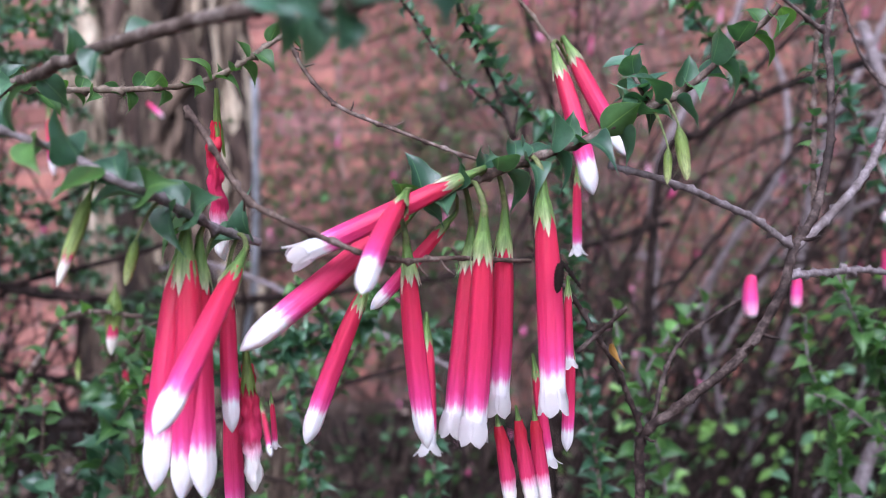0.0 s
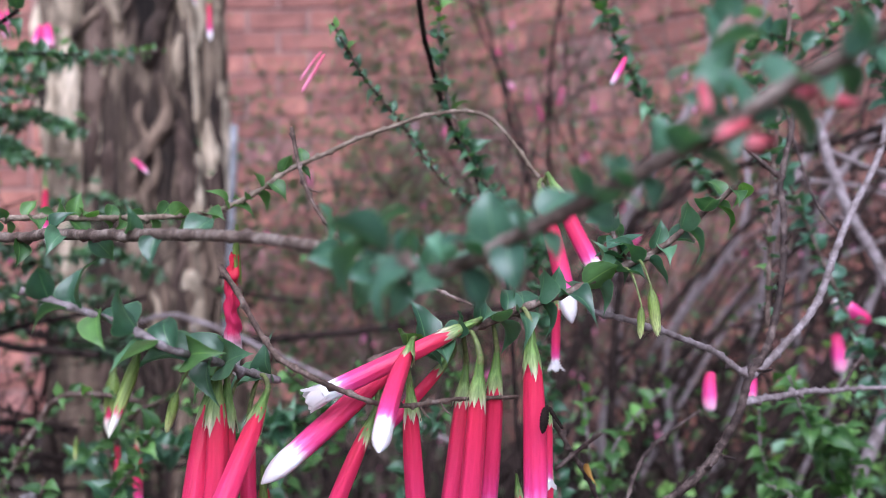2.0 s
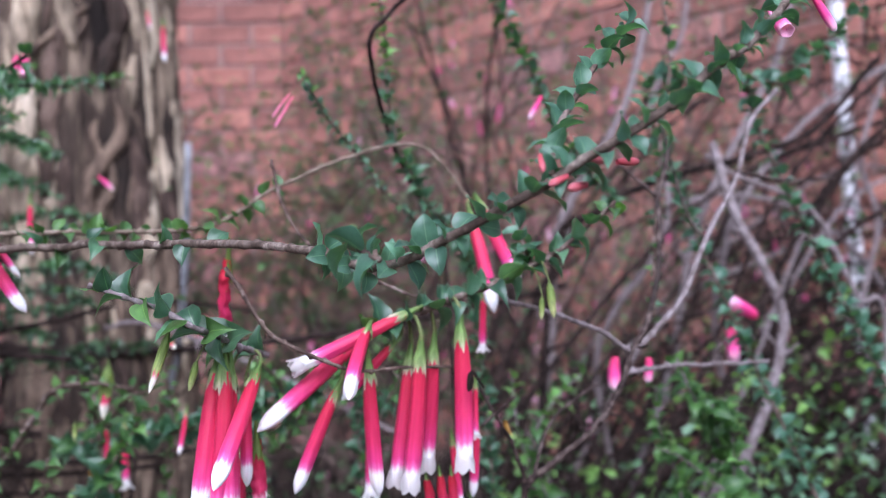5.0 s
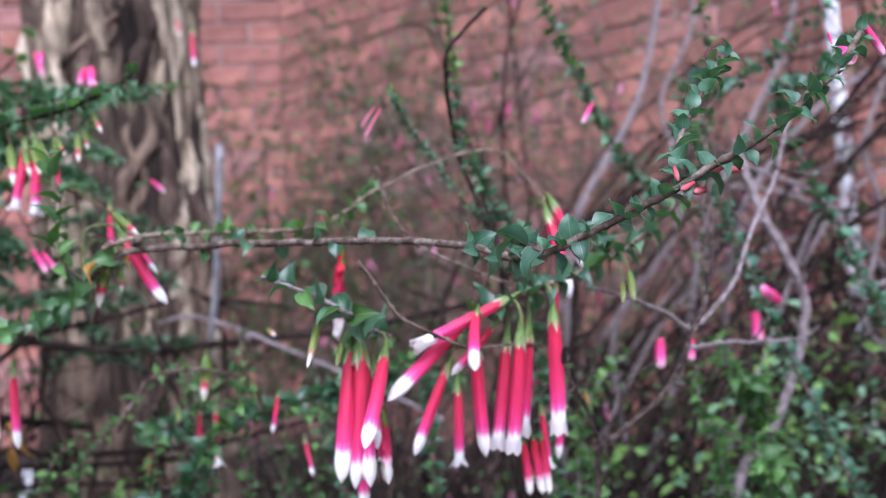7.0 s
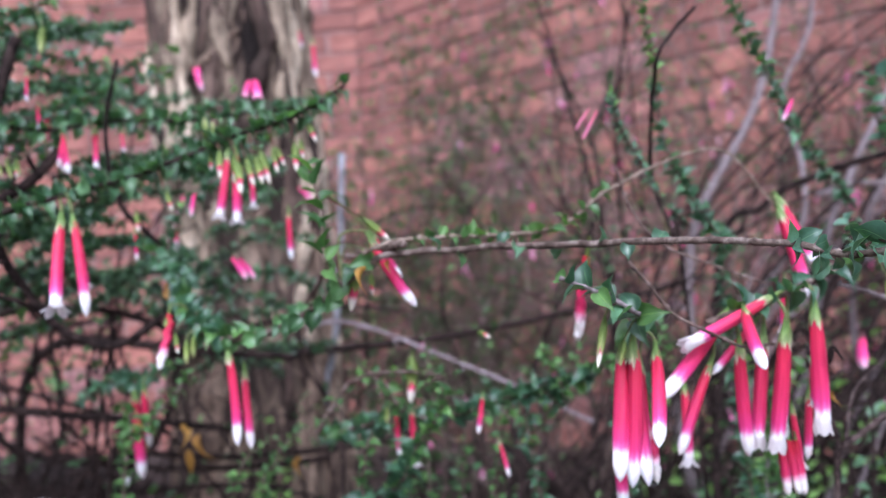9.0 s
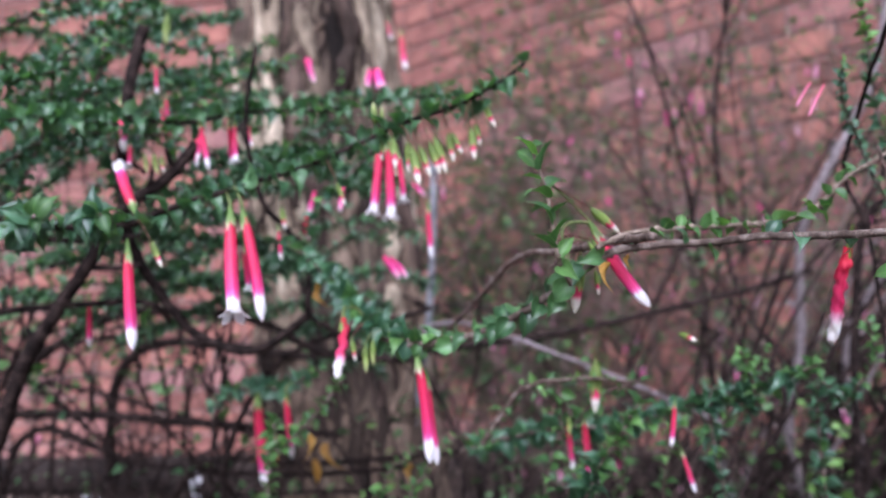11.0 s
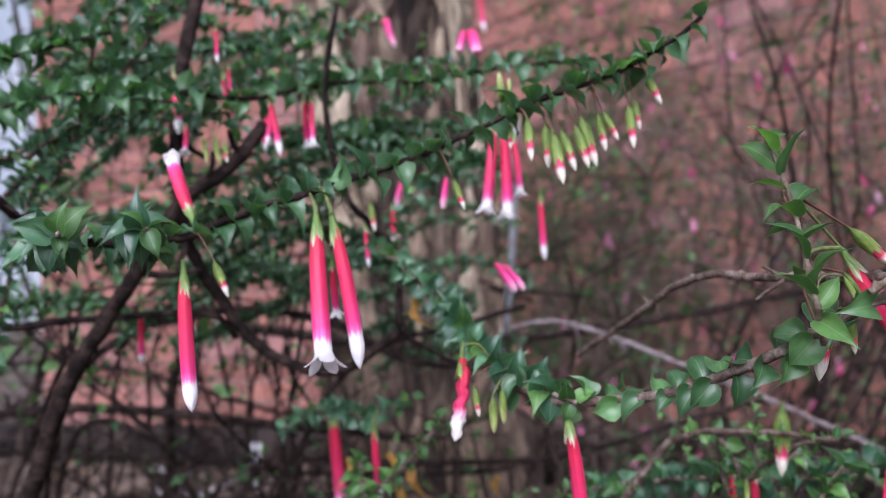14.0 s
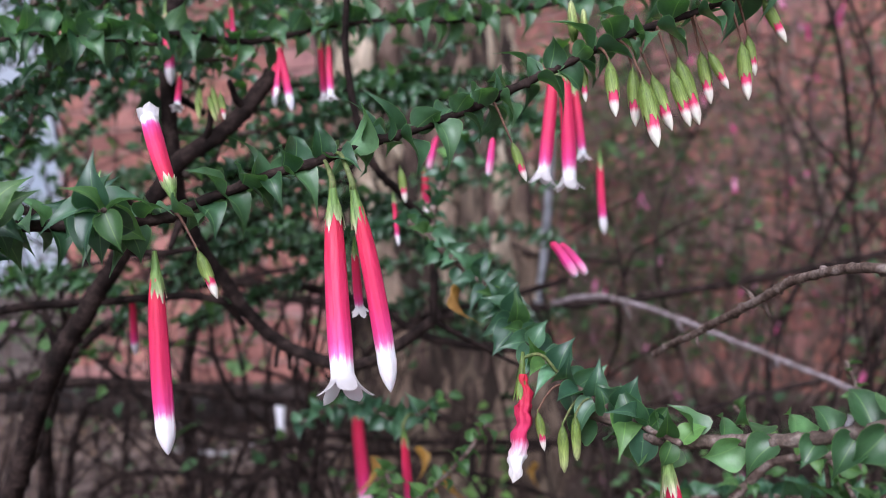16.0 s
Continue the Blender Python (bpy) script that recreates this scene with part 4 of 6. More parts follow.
crook = branch([(0.08, 0.37, 0.29), (0.0658, 0.35, 0.7161), (0.0588, 0.34, 0.7493), (0.0521, 0.34, 0.7709), (0.0410, 0.30, 0.785), (0.0331, 0.255, 0.8059), (0.0405, 0.255, 0.8185), (0.050, 0.255, 0.828)], "dark crooked bare twig", 0.0011, 0.0007, leaves=0)
tall4 = branch([(0.1288, 0.26, 0.7117), (0.1316, 0.26, 0.7468), (0.1362, 0.26, 0.7808), (0.1423, 0.265, 0.8076), (0.1408, 0.27, 0.8419)], "upright twig with sparse tiny leaves", 0.0007, 0.0005, leaves=0.00296, size=0.005)
# grey stem with pink flowers
grey = branch([(0.11, 0.43, 0.29), (0.1961, 0.41, 0.5907), (0.2181, 0.4, 0.6342), (0.2383, 0.4, 0.6767), (0.2462, 0.4, 0.708), (0.2399, 0.4, 0.7307), (0.2293, 0.41, 0.7648), (0.2267, 0.43, 0.8093)], "smooth grey heath stem with pink flowers", 0.0034, 0.0024, leaves=0)
flower(grey, "pink", (0.2367, 0.41, 0.7108), (0.2193, 0.4074, 0.7203), fat=1.75)
flower(grey, "pink", (0.226, 0.42, 0.7057), (0.2269, 0.42, 0.6867), fat=1.75)
flower(grey, "pink", (0.1292, 0.31, 0.6965), (0.1282, 0.3098, 0.6832), fat=1.75)
flower(grey, "pink", (0.1432, 0.31, 0.6958), (0.1422, 0.31, 0.6857), fat=1.75)
# dark older branches
old = branch([(-0.3524, 0.37, 0.6506), (-0.3362, 0.36, 0.6745), (-0.3159, 0.35, 0.7115), (-0.2835, 0.34, 0.7516), (-0.2606, 0.335, 0.779), (-0.246, 0.338, 0.7895), (-0.2295, 0.3408, 0.8064)], "thick dark brown old branch with a broken stub", 0.0036, 0.0024, leaves=0)
old2 = branch([(-0.2594, 0.36, 0.87), (-0.2642, 0.352, 0.8373), (-0.266, 0.346, 0.8106), (-0.264, 0.345, 0.769), (-0.2557, 0.36, 0.7418), (-0.242, 0.37, 0.7214), (-0.2159, 0.37, 0.7127), (-0.1905, 0.365, 0.7258), (-0.1869, 0.363, 0.7289)], "dark brown branch curving down through the bush", 0.0028, 0.0018, leaves=0)
twig([(-0.188, 0.363, 0.7284), (-0.1871, 0.363, 0.7552), (-0.1935, 0.355, 0.7656), (-0.2023, 0.34, 0.7809), (-0.2058, 0.335, 0.8139), (-0.1998, 0.335, 0.8471)], old2, 0.0014, 0.0009)
twig([(-0.187, 0.363, 0.7268), (-0.1765, 0.37, 0.7185), (-0.1624, 0.38, 0.7095)], old2, 0.0010, 0.0006)
twig([(-0.3598, 0.36, 0.737), (-0.3022, 0.355, 0.7389), (-0.2624, 0.36, 0.7383), (-0.2552, 0.37, 0.7285)], old2, 0.0018, 0.0012)
old3 = branch([(-0.3071, 0.28, 0.7818), (-0.3033, 0.29, 0.7786), (-0.2989, 0.3, 0.7715), (-0.2879, 0.31, 0.7652), (-0.2786, 0.335, 0.7652)], "reddish-brown curved bare heath branch", 0.0018, 0.0011, leaves=0)
snapped = branch([(-0.0648, 0.19, 0.7361), (-0.0719, 0.215, 0.7374), (-0.0808, 0.245, 0.7388), (-0.0942, 0.272, 0.74), (-0.1067, 0.3, 0.7304), (-0.1224, 0.335, 0.7169)], "brown twig with a snapped end", 0.0011, 0.0009, leaves=0)
pale = branch([(-0.150, 0.57, 0.7185), (-0.126, 0.56, 0.7215), (-0.1065, 0.55, 0.7170), (-0.0778, 0.55, 0.7050), (-0.013, 0.54, 0.6745), (0.0492, 0.53, 0.642)], "pale bare arching heath stem", 0.0016, 0.0013, leaves=0)
# flowers further back
back = branch([(-0.1225, 0.4, 0.6563), (-0.0835, 0.36, 0.6685), (-0.0508, 0.34, 0.6711), (-0.0249, 0.33, 0.6781), (-0.0004, 0.32, 0.6836), (0.0163, 0.3, 0.6933)], "leafy heath branch behind with small red flowers", 0.0012, 0.0006, leaves=0.0015, size=0.0088)
flower(back, "closed", (-0.0307, 0.33, 0.6608), (-0.027, 0.327, 0.6436))
flower(back, "bell", (-0.0693, 0.33, 0.6783), (-0.0682, 0.33, 0.6481))
flower(back, "closed", (-0.0762, 0.33, 0.6782), (-0.0754, 0.33, 0.6536))
flower(back, "bud", (-0.0662, 0.3, 0.7066), (-0.0684, 0.3, 0.6808))
flower(back, "green", (-0.0784, 0.3, 0.6838), (-0.0787, 0.3, 0.6732))
flower(back, "closed", (-0.038, 0.3, 0.684), (-0.0411, 0.3, 0.6665))
flower(back, "bud", (-0.0408, 0.28, 0.7101), (-0.0355, 0.27, 0.7064))
back2 = branch([(-0.2533, 0.42, 0.683), (-0.2278, 0.4, 0.6949), (-0.2015, 0.37, 0.694), (-0.1847, 0.36, 0.7031)], "leafy heath branch behind with small red flowers", 0.0012, 0.0006, leaves=0.00157, size=0.0068)
flower(back2, "closed", (-0.1995, 0.36, 0.6927), (-0.2004, 0.37, 0.6615))
flower(back2, "closed", (-0.2391, 0.46, 0.6878), (-0.2381, 0.4686, 0.6318))
flower(back2, "faded", (-0.1938, 0.4, 0.7806), (-0.1935, 0.4, 0.7616))
back3 = branch([(-0.3106, 0.42, 0.8452), (-0.2744, 0.44, 0.85), (-0.2275, 0.45, 0.8482), (-0.178, 0.46, 0.8569), (-0.1446, 0.47, 0.8578), (-0.1093, 0.48, 0.8661)], "leafy heath branch against the trunk with pink flowers", 0.0012, 0.0006, leaves=0.00189, size=0.0076)
flower(back3, "pinkopen", (-0.1579, 0.45, 0.8709), (-0.1547, 0.445, 0.8544))
flower(back3, "pinkopen", (-0.208, 0.51, 0.9008), (-0.2065, 0.506, 0.8899))
flower(back3, "closed", (-0.2765, 0.43, 0.8543), (-0.272, 0.43, 0.8254))
flower(back3, "pink", (-0.1883, 0.4, 0.792), (-0.1921, 0.4, 0.7799))
flower(back3, "pink", (-0.1487, 0.55, 0.8197), (-0.1389, 0.55, 0.8101))
flower(back3, "closed", (-0.1766, 0.78, 1.0263), (-0.1729, 0.78, 1.0053))
flower(back3, "closed", (-0.1635, 0.79, 1.0173), (-0.1607, 0.786, 0.9752))
back4 = branch([(-0.3165, 0.33, 0.7989), (-0.2947, 0.325, 0.8083), (-0.2775, 0.32, 0.8215), (-0.2631, 0.315, 0.8304), (-0.2564, 0.31, 0.8469)], "leafy heath branch with small round leaves", 0.0012, 0.0007, leaves=0.00141, size=0.0068)
back5 = branch([(-0.3599, 0.4, 0.7833), (-0.3433, 0.4, 0.8146), (-0.337, 0.4, 0.8467), (-0.3284, 0.4, 0.8711), (-0.3252, 0.4, 0.8911)], "leafy heath branch with small round leaves", 0.0012, 0.0007, leaves=0.00141, size=0.0068)
back6 = branch([(-0.2681, 0.36, 0.7617), (-0.2449, 0.38, 0.8322), (-0.2304, 0.4, 0.8532), (-0.1986, 0.42, 0.8694)], "heath branch hung with flowers and small leaves", 0.0010, 0.0006, leaves=0.00157, size=0.0068)
flower(back6, "closed", (-0.2669, 0.4, 0.8438), (-0.265, 0.4, 0.8289))
flower(back6, "closed", (-0.2893, 0.36, 0.743), (-0.2944, 0.37, 0.7196))
flower(back6, "pink", (-0.2082, 0.5, 0.8969), (-0.2028, 0.5, 0.8803))
flower(back6, "pinkopen", (-0.1608, 0.45, 0.8708), (-0.1642, 0.45, 0.8587))
flower(back6, "pink", (-0.2869, 0.4, 0.828), (-0.2815, 0.4, 0.8227))
# sprays of the older bush and the low foliage
leftA = branch([(-0.3444, 0.36, 0.7901), (-0.3179, 0.355, 0.8074), (-0.2905, 0.35, 0.8131), (-0.2666, 0.345, 0.8125), (-0.2437, 0.34, 0.8118)], "leafy heath branch with small dark leaves", 0.0012, 0.0006, leaves=0.00134, size=0.0068)
leftB = branch([(-0.2635, 0.35, 0.7777), (-0.2798, 0.36, 0.8079), (-0.3016, 0.37, 0.8431), (-0.3128, 0.38, 0.8752)], "leafy heath branch with small dark leaves", 0.0012, 0.0006, leaves=0.00134, size=0.0068)
flower(leftB, "closed", (-0.2676, 0.35, 0.8328), (-0.2627, 0.34, 0.805))
flower(leftB, "closed", (-0.2541, 0.36, 0.8523), (-0.254, 0.36, 0.8365))
flower(leftB, "closed", (-0.2533, 0.37, 0.8393), (-0.2527, 0.37, 0.8245))
flower(leftB, "bell", (-0.259, 0.34, 0.8092), (-0.2568, 0.33, 0.7949))
flower(leftB, "green", (-0.2461, 0.33, 0.8049), (-0.2442, 0.33, 0.7925))
flower(leftB, "green", (-0.2498, 0.33, 0.8044), (-0.2492, 0.33, 0.7947))
leftC = branch([(-0.2844, 0.4, 0.8131), (-0.2699, 0.42, 0.8467), (-0.2452, 0.44, 0.8718), (-0.2207, 0.46, 0.8961)], "leafy heath branch with small dark leaves", 0.0012, 0.0006, leaves=0.00146, size=0.0068)
leftD = branch([(-0.3063, 0.4, 0.8037), (-0.2663, 0.42, 0.8017), (-0.2282, 0.44, 0.8165), (-0.1997, 0.46, 0.8366), (-0.1759, 0.48, 0.8473)], "leafy heath branch with small dark leaves", 0.0012, 0.0006, leaves=0.00168, size=0.0072)
leftE = branch([(-0.3168, 0.42, 0.8973), (-0.2874, 0.44, 0.8819), (-0.2654, 0.46, 0.8726), (-0.2341, 0.48, 0.8468)], "leafy heath branch with small dark leaves", 0.0012, 0.0006, leaves=0.00168, size=0.0072)
leftF = branch([(-0.1886, 0.36, 0.751), (-0.1822, 0.37, 0.7768), (-0.1624, 0.39, 0.803), (-0.1384, 0.4, 0.8244)], "leafy heath branch with small dark leaves", 0.0014, 0.0006, leaves=0.00157, size=0.0068)
lowA = branch([(-0.06, 0.4, 0.29), (-0.0635, 0.38, 0.6355), (-0.0588, 0.37, 0.6673), (-0.0599, 0.36, 0.6957), (-0.0633, 0.36, 0.7097)], "low leafy heath branch with fresh green leaves", 0.0014, 0.0006, leaves=0.00257, size=0.0063, start=0.4)
lowB = branch([(-0.05, 0.41, 0.29), (-0.0459, 0.39, 0.6356), (-0.0271, 0.38, 0.6644), (-0.0045, 0.37, 0.6752), (0.0194, 0.36, 0.6773)], "low leafy heath branch with fresh green leaves", 0.0014, 0.0006, leaves=0.00257, size=0.0063, start=0.4)
lowC = branch([(-0.04, 0.4, 0.29), (-0.0293, 0.38, 0.6306), (-0.0096, 0.36, 0.6599), (0.0057, 0.34, 0.6873), (0.0078, 0.33, 0.703)], "low leafy heath branch with fresh green leaves", 0.0014, 0.0006, leaves=0.00257, size=0.0063, start=0.4)
lowD = branch([(-0.16, 0.4, 0.29), (-0.0997, 0.4, 0.6314), (-0.0858, 0.39, 0.6582), (-0.0812, 0.38, 0.6791), (-0.0941, 0.37, 0.6946)], "low leafy heath branch with fresh green leaves", 0.0014, 0.0006, leaves=0.0040, size=0.0063, start=0.4)
lowE = branch([(-0.23, 0.36, 0.29), (-0.2098, 0.36, 0.6479), (-0.2004, 0.35, 0.6674), (-0.1836, 0.34, 0.683), (-0.1701, 0.34, 0.6978)], "low leafy heath branch with fresh green leaves", 0.0014, 0.0006, leaves=0.00148, size=0.0063, start=0.4)
lowF = branch([(0, 0.36, 0.29), (-0.0753, 0.33, 0.6541), (-0.0726, 0.32, 0.6758), (-0.0628, 0.31, 0.6869), (-0.0502, 0.3, 0.692)], "low leafy heath branch with fresh green leaves", 0.0014, 0.0006, leaves=0.0026, size=0.0063, start=0.4)
lowG = branch([(-0.1118, 0.33, 0.6683), (-0.0948, 0.32, 0.6894), (-0.0752, 0.3, 0.6941), (-0.0549, 0.29, 0.6923)], "low leafy heath branch with fresh green leaves", 0.0014, 0.0006, leaves=0.0040, size=0.0055)
midA = branch([(0.06, 0.36, 0.29), (0.0259, 0.33, 0.65), (0.0348, 0.32, 0.6766), (0.0429, 0.31, 0.6946), (0.0366, 0.3, 0.7086)], "leafy heath branch behind the flowers", 0.0012, 0.0006, leaves=0.00133, size=0.0063, start=0.4)
midB = branch([(0.05, 0.36, 0.29), (-0.0159, 0.33, 0.6517), (-0.0021, 0.32, 0.6746), (-0.007, 0.31, 0.6933), (-0.0118, 0.3, 0.7005)], "leafy heath branch behind the flowers", 0.0012, 0.0006, leaves=0.00133, size=0.0063, start=0.4)
limb = branch([(0.26, 0.92, 0.29), (0.245, 0.9, 0.44), (0.205, 0.87, 0.58), (0.215, 0.84, 0.68), (0.2169, 0.82, 0.7756), (0.2316, 0.8, 0.8295), (0.2864, 0.8, 0.9139), (0.3128, 0.8, 0.9832), (0.3354, 0.8, 1.0837)], "thick grey old heath limb without leaves", 0.0055, 0.0035, leaves=0)
limb2 = branch([(0.14, 0.62, 0.29), (0.16, 0.58, 0.7276), (0.1938, 0.56, 0.7889), (0.2394, 0.55, 0.8104), (0.3003, 0.55, 0.8254), (0.3544, 0.55, 0.8449), (0.408, 0.55, 0.8975)], "dark old arching bare branch", 0.0036, 0.0022, leaves=0)
limb3 = branch([(0.3, 0.45, 0.29), (0.3401, 0.46, 0.6761), (0.3173, 0.45, 0.7217), (0.2974, 0.45, 0.767), (0.2701, 0.44, 0.7822), (0.2402, 0.43, 0.7905), (0.2221, 0.43, 0.8031)], "grey slender bare arching branch", 0.0022, 0.0014, leaves=0)
dead_leaf((-0.0697, 0.198, 0.732), 0.0038, 40)
dead_leaf((0.0688, 0.214, 0.6834), 0.0046, 10)
dead_leaf((-0.1759, 0.33, 0.7375), 0.010, 80)
dead_leaf((-0.1747, 0.33, 0.7387), 0.009, 120)
dead_leaf((-0.1974, 0.45, 0.6575), 0.016, 150)
dead_leaf((-0.2081, 0.46, 0.6476), 0.016, 200)
dead_leaf((-0.2151, 0.47, 0.6607), 0.014, 260)
dead_leaf((-0.2247, 0.42, 0.6695), 0.014, 300)
dead_leaf((-0.2172, 0.42, 0.666), 0.012, 20)
dead_leaf((-0.1633, 0.6, 0.6194), 0.014, 65)
dead_leaf((-0.0762, 0.19, 0.7296), 0.007, 95)
spur = branch([(0.0584, 0.095, 0.7322), (0.0603, 0.1, 0.7388), (0.0642, 0.103, 0.745), (0.0695, 0.106, 0.7526), (0.0775, 0.11, 0.7621)], "short leafy heath spur with neat small leaves", 0.0006, 0.0004, leaves=0.0013, size=0.0045)
spur2 = branch([(0.3, 0.34, 0.45), (0.1609, 0.33, 0.7845), (0.1821, 0.33, 0.8158), (0.2031, 0.32, 0.8321), (0.2288, 0.32, 0.8516)], "leafy heath branch with neat small leaves", 0.0010, 0.0005, leaves=0.0017, size=0.007)
spur3 = branch([(0.34, 0.33, 0.5), (0.1996, 0.31, 0.7802), (0.2056, 0.3, 0.8072), (0.2301, 0.3, 0.8298), (0.2504, 0.3, 0.8507)], "leafy heath branch with neat small leaves", 0.0010, 0.0005, leaves=0.0017, size=0.007)
tuft = branch([(0.0742, 0.194, 0.7261), (0.0729, 0.197, 0.7312), (0.0721, 0.2, 0.7368)], "short shoot with a tuft of small leaves", 0.0005, 0.0003, leaves=0.0011, size=0.0055)
tuft2 = branch([(0.0329, 0.1, 0.7206), (0.0299, 0.104, 0.723), (0.028, 0.108, 0.7261)], "short shoot with a tuft of small leaves", 0.0005, 0.0003, leaves=0.0012, size=0.006)
leftG = branch([(-0.42, 0.38, 0.5), (-0.3226, 0.33, 0.7614), (-0.2997, 0.32, 0.7878), (-0.2865, 0.315, 0.8103), (-0.2789, 0.31, 0.8304)], "leafy heath branch with small dark leaves", 0.0012, 0.0006, leaves=0.00144, size=0.0065)
leftH = branch([(-0.3474, 0.35, 0.799), (-0.308, 0.34, 0.809), (-0.2795, 0.33, 0.8115), (-0.2593, 0.325, 0.8103)], "leafy heath branch with small dark leaves", 0.0012, 0.0006, leaves=0.00144, size=0.0065)
seed_pod((0.0558, 0.1842, 0.6992), 0.0050)
paleA = branch([(0.17, 0.34, 0.4), (0.18, 0.32, 0.6516), (0.1636, 0.31, 0.6732), (0.1539, 0.3, 0.6872), (0.1512, 0.3, 0.6956)], "leafy heath branch with fresh pale green leaves", 0.0008, 0.0004, leaves=0.0017, size=0.0092, start=0.3)
paleB = branch([(0.22, 0.36, 0.4), (0.1789, 0.33, 0.6499), (0.173, 0.32, 0.6675), (0.1613, 0.31, 0.6805), (0.1561, 0.31, 0.69)], "leafy heath branch with fresh pale green leaves", 0.0008, 0.0004, leaves=0.0017, size=0.0098, start=0.3)
limb4 = branch([(0.3, 0.9, 0.29), (0.3, 0.88, 0.5), (0.345, 0.85, 0.66), (0.3618, 0.82, 0.7803), (0.38, 0.8, 0.838), (0.4207, 0.8, 0.9103), (0.4622, 0.8, 0.9843), (0.4935, 0.8, 1.0795)], "smooth grey old heath limb without leaves", 0.0048, 0.0030, leaves=0)
limb5 = branch([(0.42, 0.9, 0.29), (0.44, 0.88, 0.52), (0.4, 0.86, 0.68), (0.3911, 0.8, 0.7831), (0.4042, 0.78, 0.8278), (0.4593, 0.78, 0.8921), (0.5204, 0.78, 0.9394), (0.6016, 0.78, 0.9811)], "smooth grey old heath limb without leaves", 0.0042, 0.0026, leaves=0)
limb6 = branch([(0.6, 0.88, 0.29), (0.58, 0.86, 0.5), (0.6, 0.82, 0.64), (0.5389, 0.78, 0.7451), (0.482, 0.76, 0.7926), (0.4362, 0.76, 0.8206), (0.3771, 0.76, 0.8314), (0.3329, 0.77, 0.823)], "pale grey bare arching heath limb", 0.0032, 0.0022, leaves=0)
limb7 = branch([(0.27, 0.92, 0.29), (0.29, 0.9, 0.52), (0.27, 0.86, 0.68), (0.3233, 0.8, 0.7859), (0.335, 0.8, 0.8578), (0.3296, 0.82, 0.9367), (0.3674, 0.82, 1.0121), (0.38, 0.82, 1.0895)], "pale grey bare arching heath limb", 0.0036, 0.0022, leaves=0)
limb8 = branch([(0.46, 0.84, 0.29), (0.53, 0.82, 0.45), (0.5189, 0.74, 0.6257), (0.478, 0.72, 0.6942), (0.5053, 0.72, 0.7922), (0.4945, 0.72, 0.8599), (0.5261, 0.72, 0.939), (0.5537, 0.72, 1.0319)], "pale grey bare arching heath limb", 0.0030, 0.0020, leaves=0)
leftI = branch([(-0.3317, 0.36, 0.8302), (-0.2962, 0.37, 0.8689), (-0.2677, 0.38, 0.8888), (-0.2341, 0.39, 0.9189)], "leafy heath branch with small dark leaves", 0.0012, 0.0006, leaves=0.00144, size=0.0068)
leftJ = branch([(-0.3313, 0.37, 0.8804), (-0.3008, 0.38, 0.8943), (-0.2632, 0.39, 0.8734), (-0.2267, 0.4, 0.8678)], "leafy heath branch with small dark leaves", 0.0012, 0.0006, leaves=0.00144, size=0.0068)
flower(leftI, "green", (-0.2541, 0.38, 0.891), (-0.2562, 0.38, 0.868))


rosette = branch([(-0.268, 0.252, 0.756), (-0.256, 0.240, 0.757), (-0.245, 0.226, 0.7575), (-0.238, 0.214, 0.757)], "crowded rosette of glossy green heath leaves", 0.0010, 0.0005, leaves=0.0010, size=0.0086)
rosette2 = branch([(-0.240, 0.246, 0.757), (-0.231, 0.236, 0.7585), (-0.224, 0.226, 0.7585)], "crowded rosette of glossy green heath leaves", 0.0009, 0.0005, leaves=0.0010, size=0.0086)
near_spray = branch([(-0.375, 0.300, 0.788), (-0.325, 0.302, 0.806), (-0.285, 0.300, 0.812), (-0.250, 0.305, 0.808)], "dark glossy leafy spray wet with rain", 0.0010, 0.0005, leaves=0.0012, size=0.0085)
near_spray2 = branch([(-0.365, 0.310, 0.822), (-0.320, 0.306, 0.826), (-0.270, 0.305, 0.833)], "dark glossy leafy spray wet with rain", 0.0010, 0.0005, leaves=0.0014, size=0.0085)
fan = branch([(-0.10, 0.34, 0.30), (-0.085, 0.32, 0.60), (-0.072, 0.305, 0.652), (-0.060, 0.300, 0.672), (-0.052, 0.296, 0.684)], "low leafy heath branch with spreading pointed leaves", 0.0011, 0.0005, leaves=0.0015, size=0.0100, start=0.80)
fan2 = branch([(-0.09, 0.35, 0.30), (-0.090, 0.31, 0.60), (-0.090, 0.30, 0.650), (-0.086, 0.295, 0.668)], "low leafy heath branch with spreading pointed leaves", 0.0011, 0.0005, leaves=0.0030, size=0.0095, start=0.82)
clump = branch([(-0.15, 0.40, 0.30), (-0.150, 0.385, 0.60), (-0.140, 0.375, 0.650), (-0.122, 0.370, 0.668)], "low fresh green leafy clump of heath", 0.0011, 0.0005, leaves=0.0020, size=0.0062, start=0.80)
clump2 = branch([(-0.16, 0.41, 0.30), (-0.165, 0.395, 0.60), (-0.160, 0.385, 0.645), (-0.142, 0.380, 0.662)], "low fresh green leafy clump of heath", 0.0011, 0.0005, leaves=0.0020, size=0.0062, start=0.80)
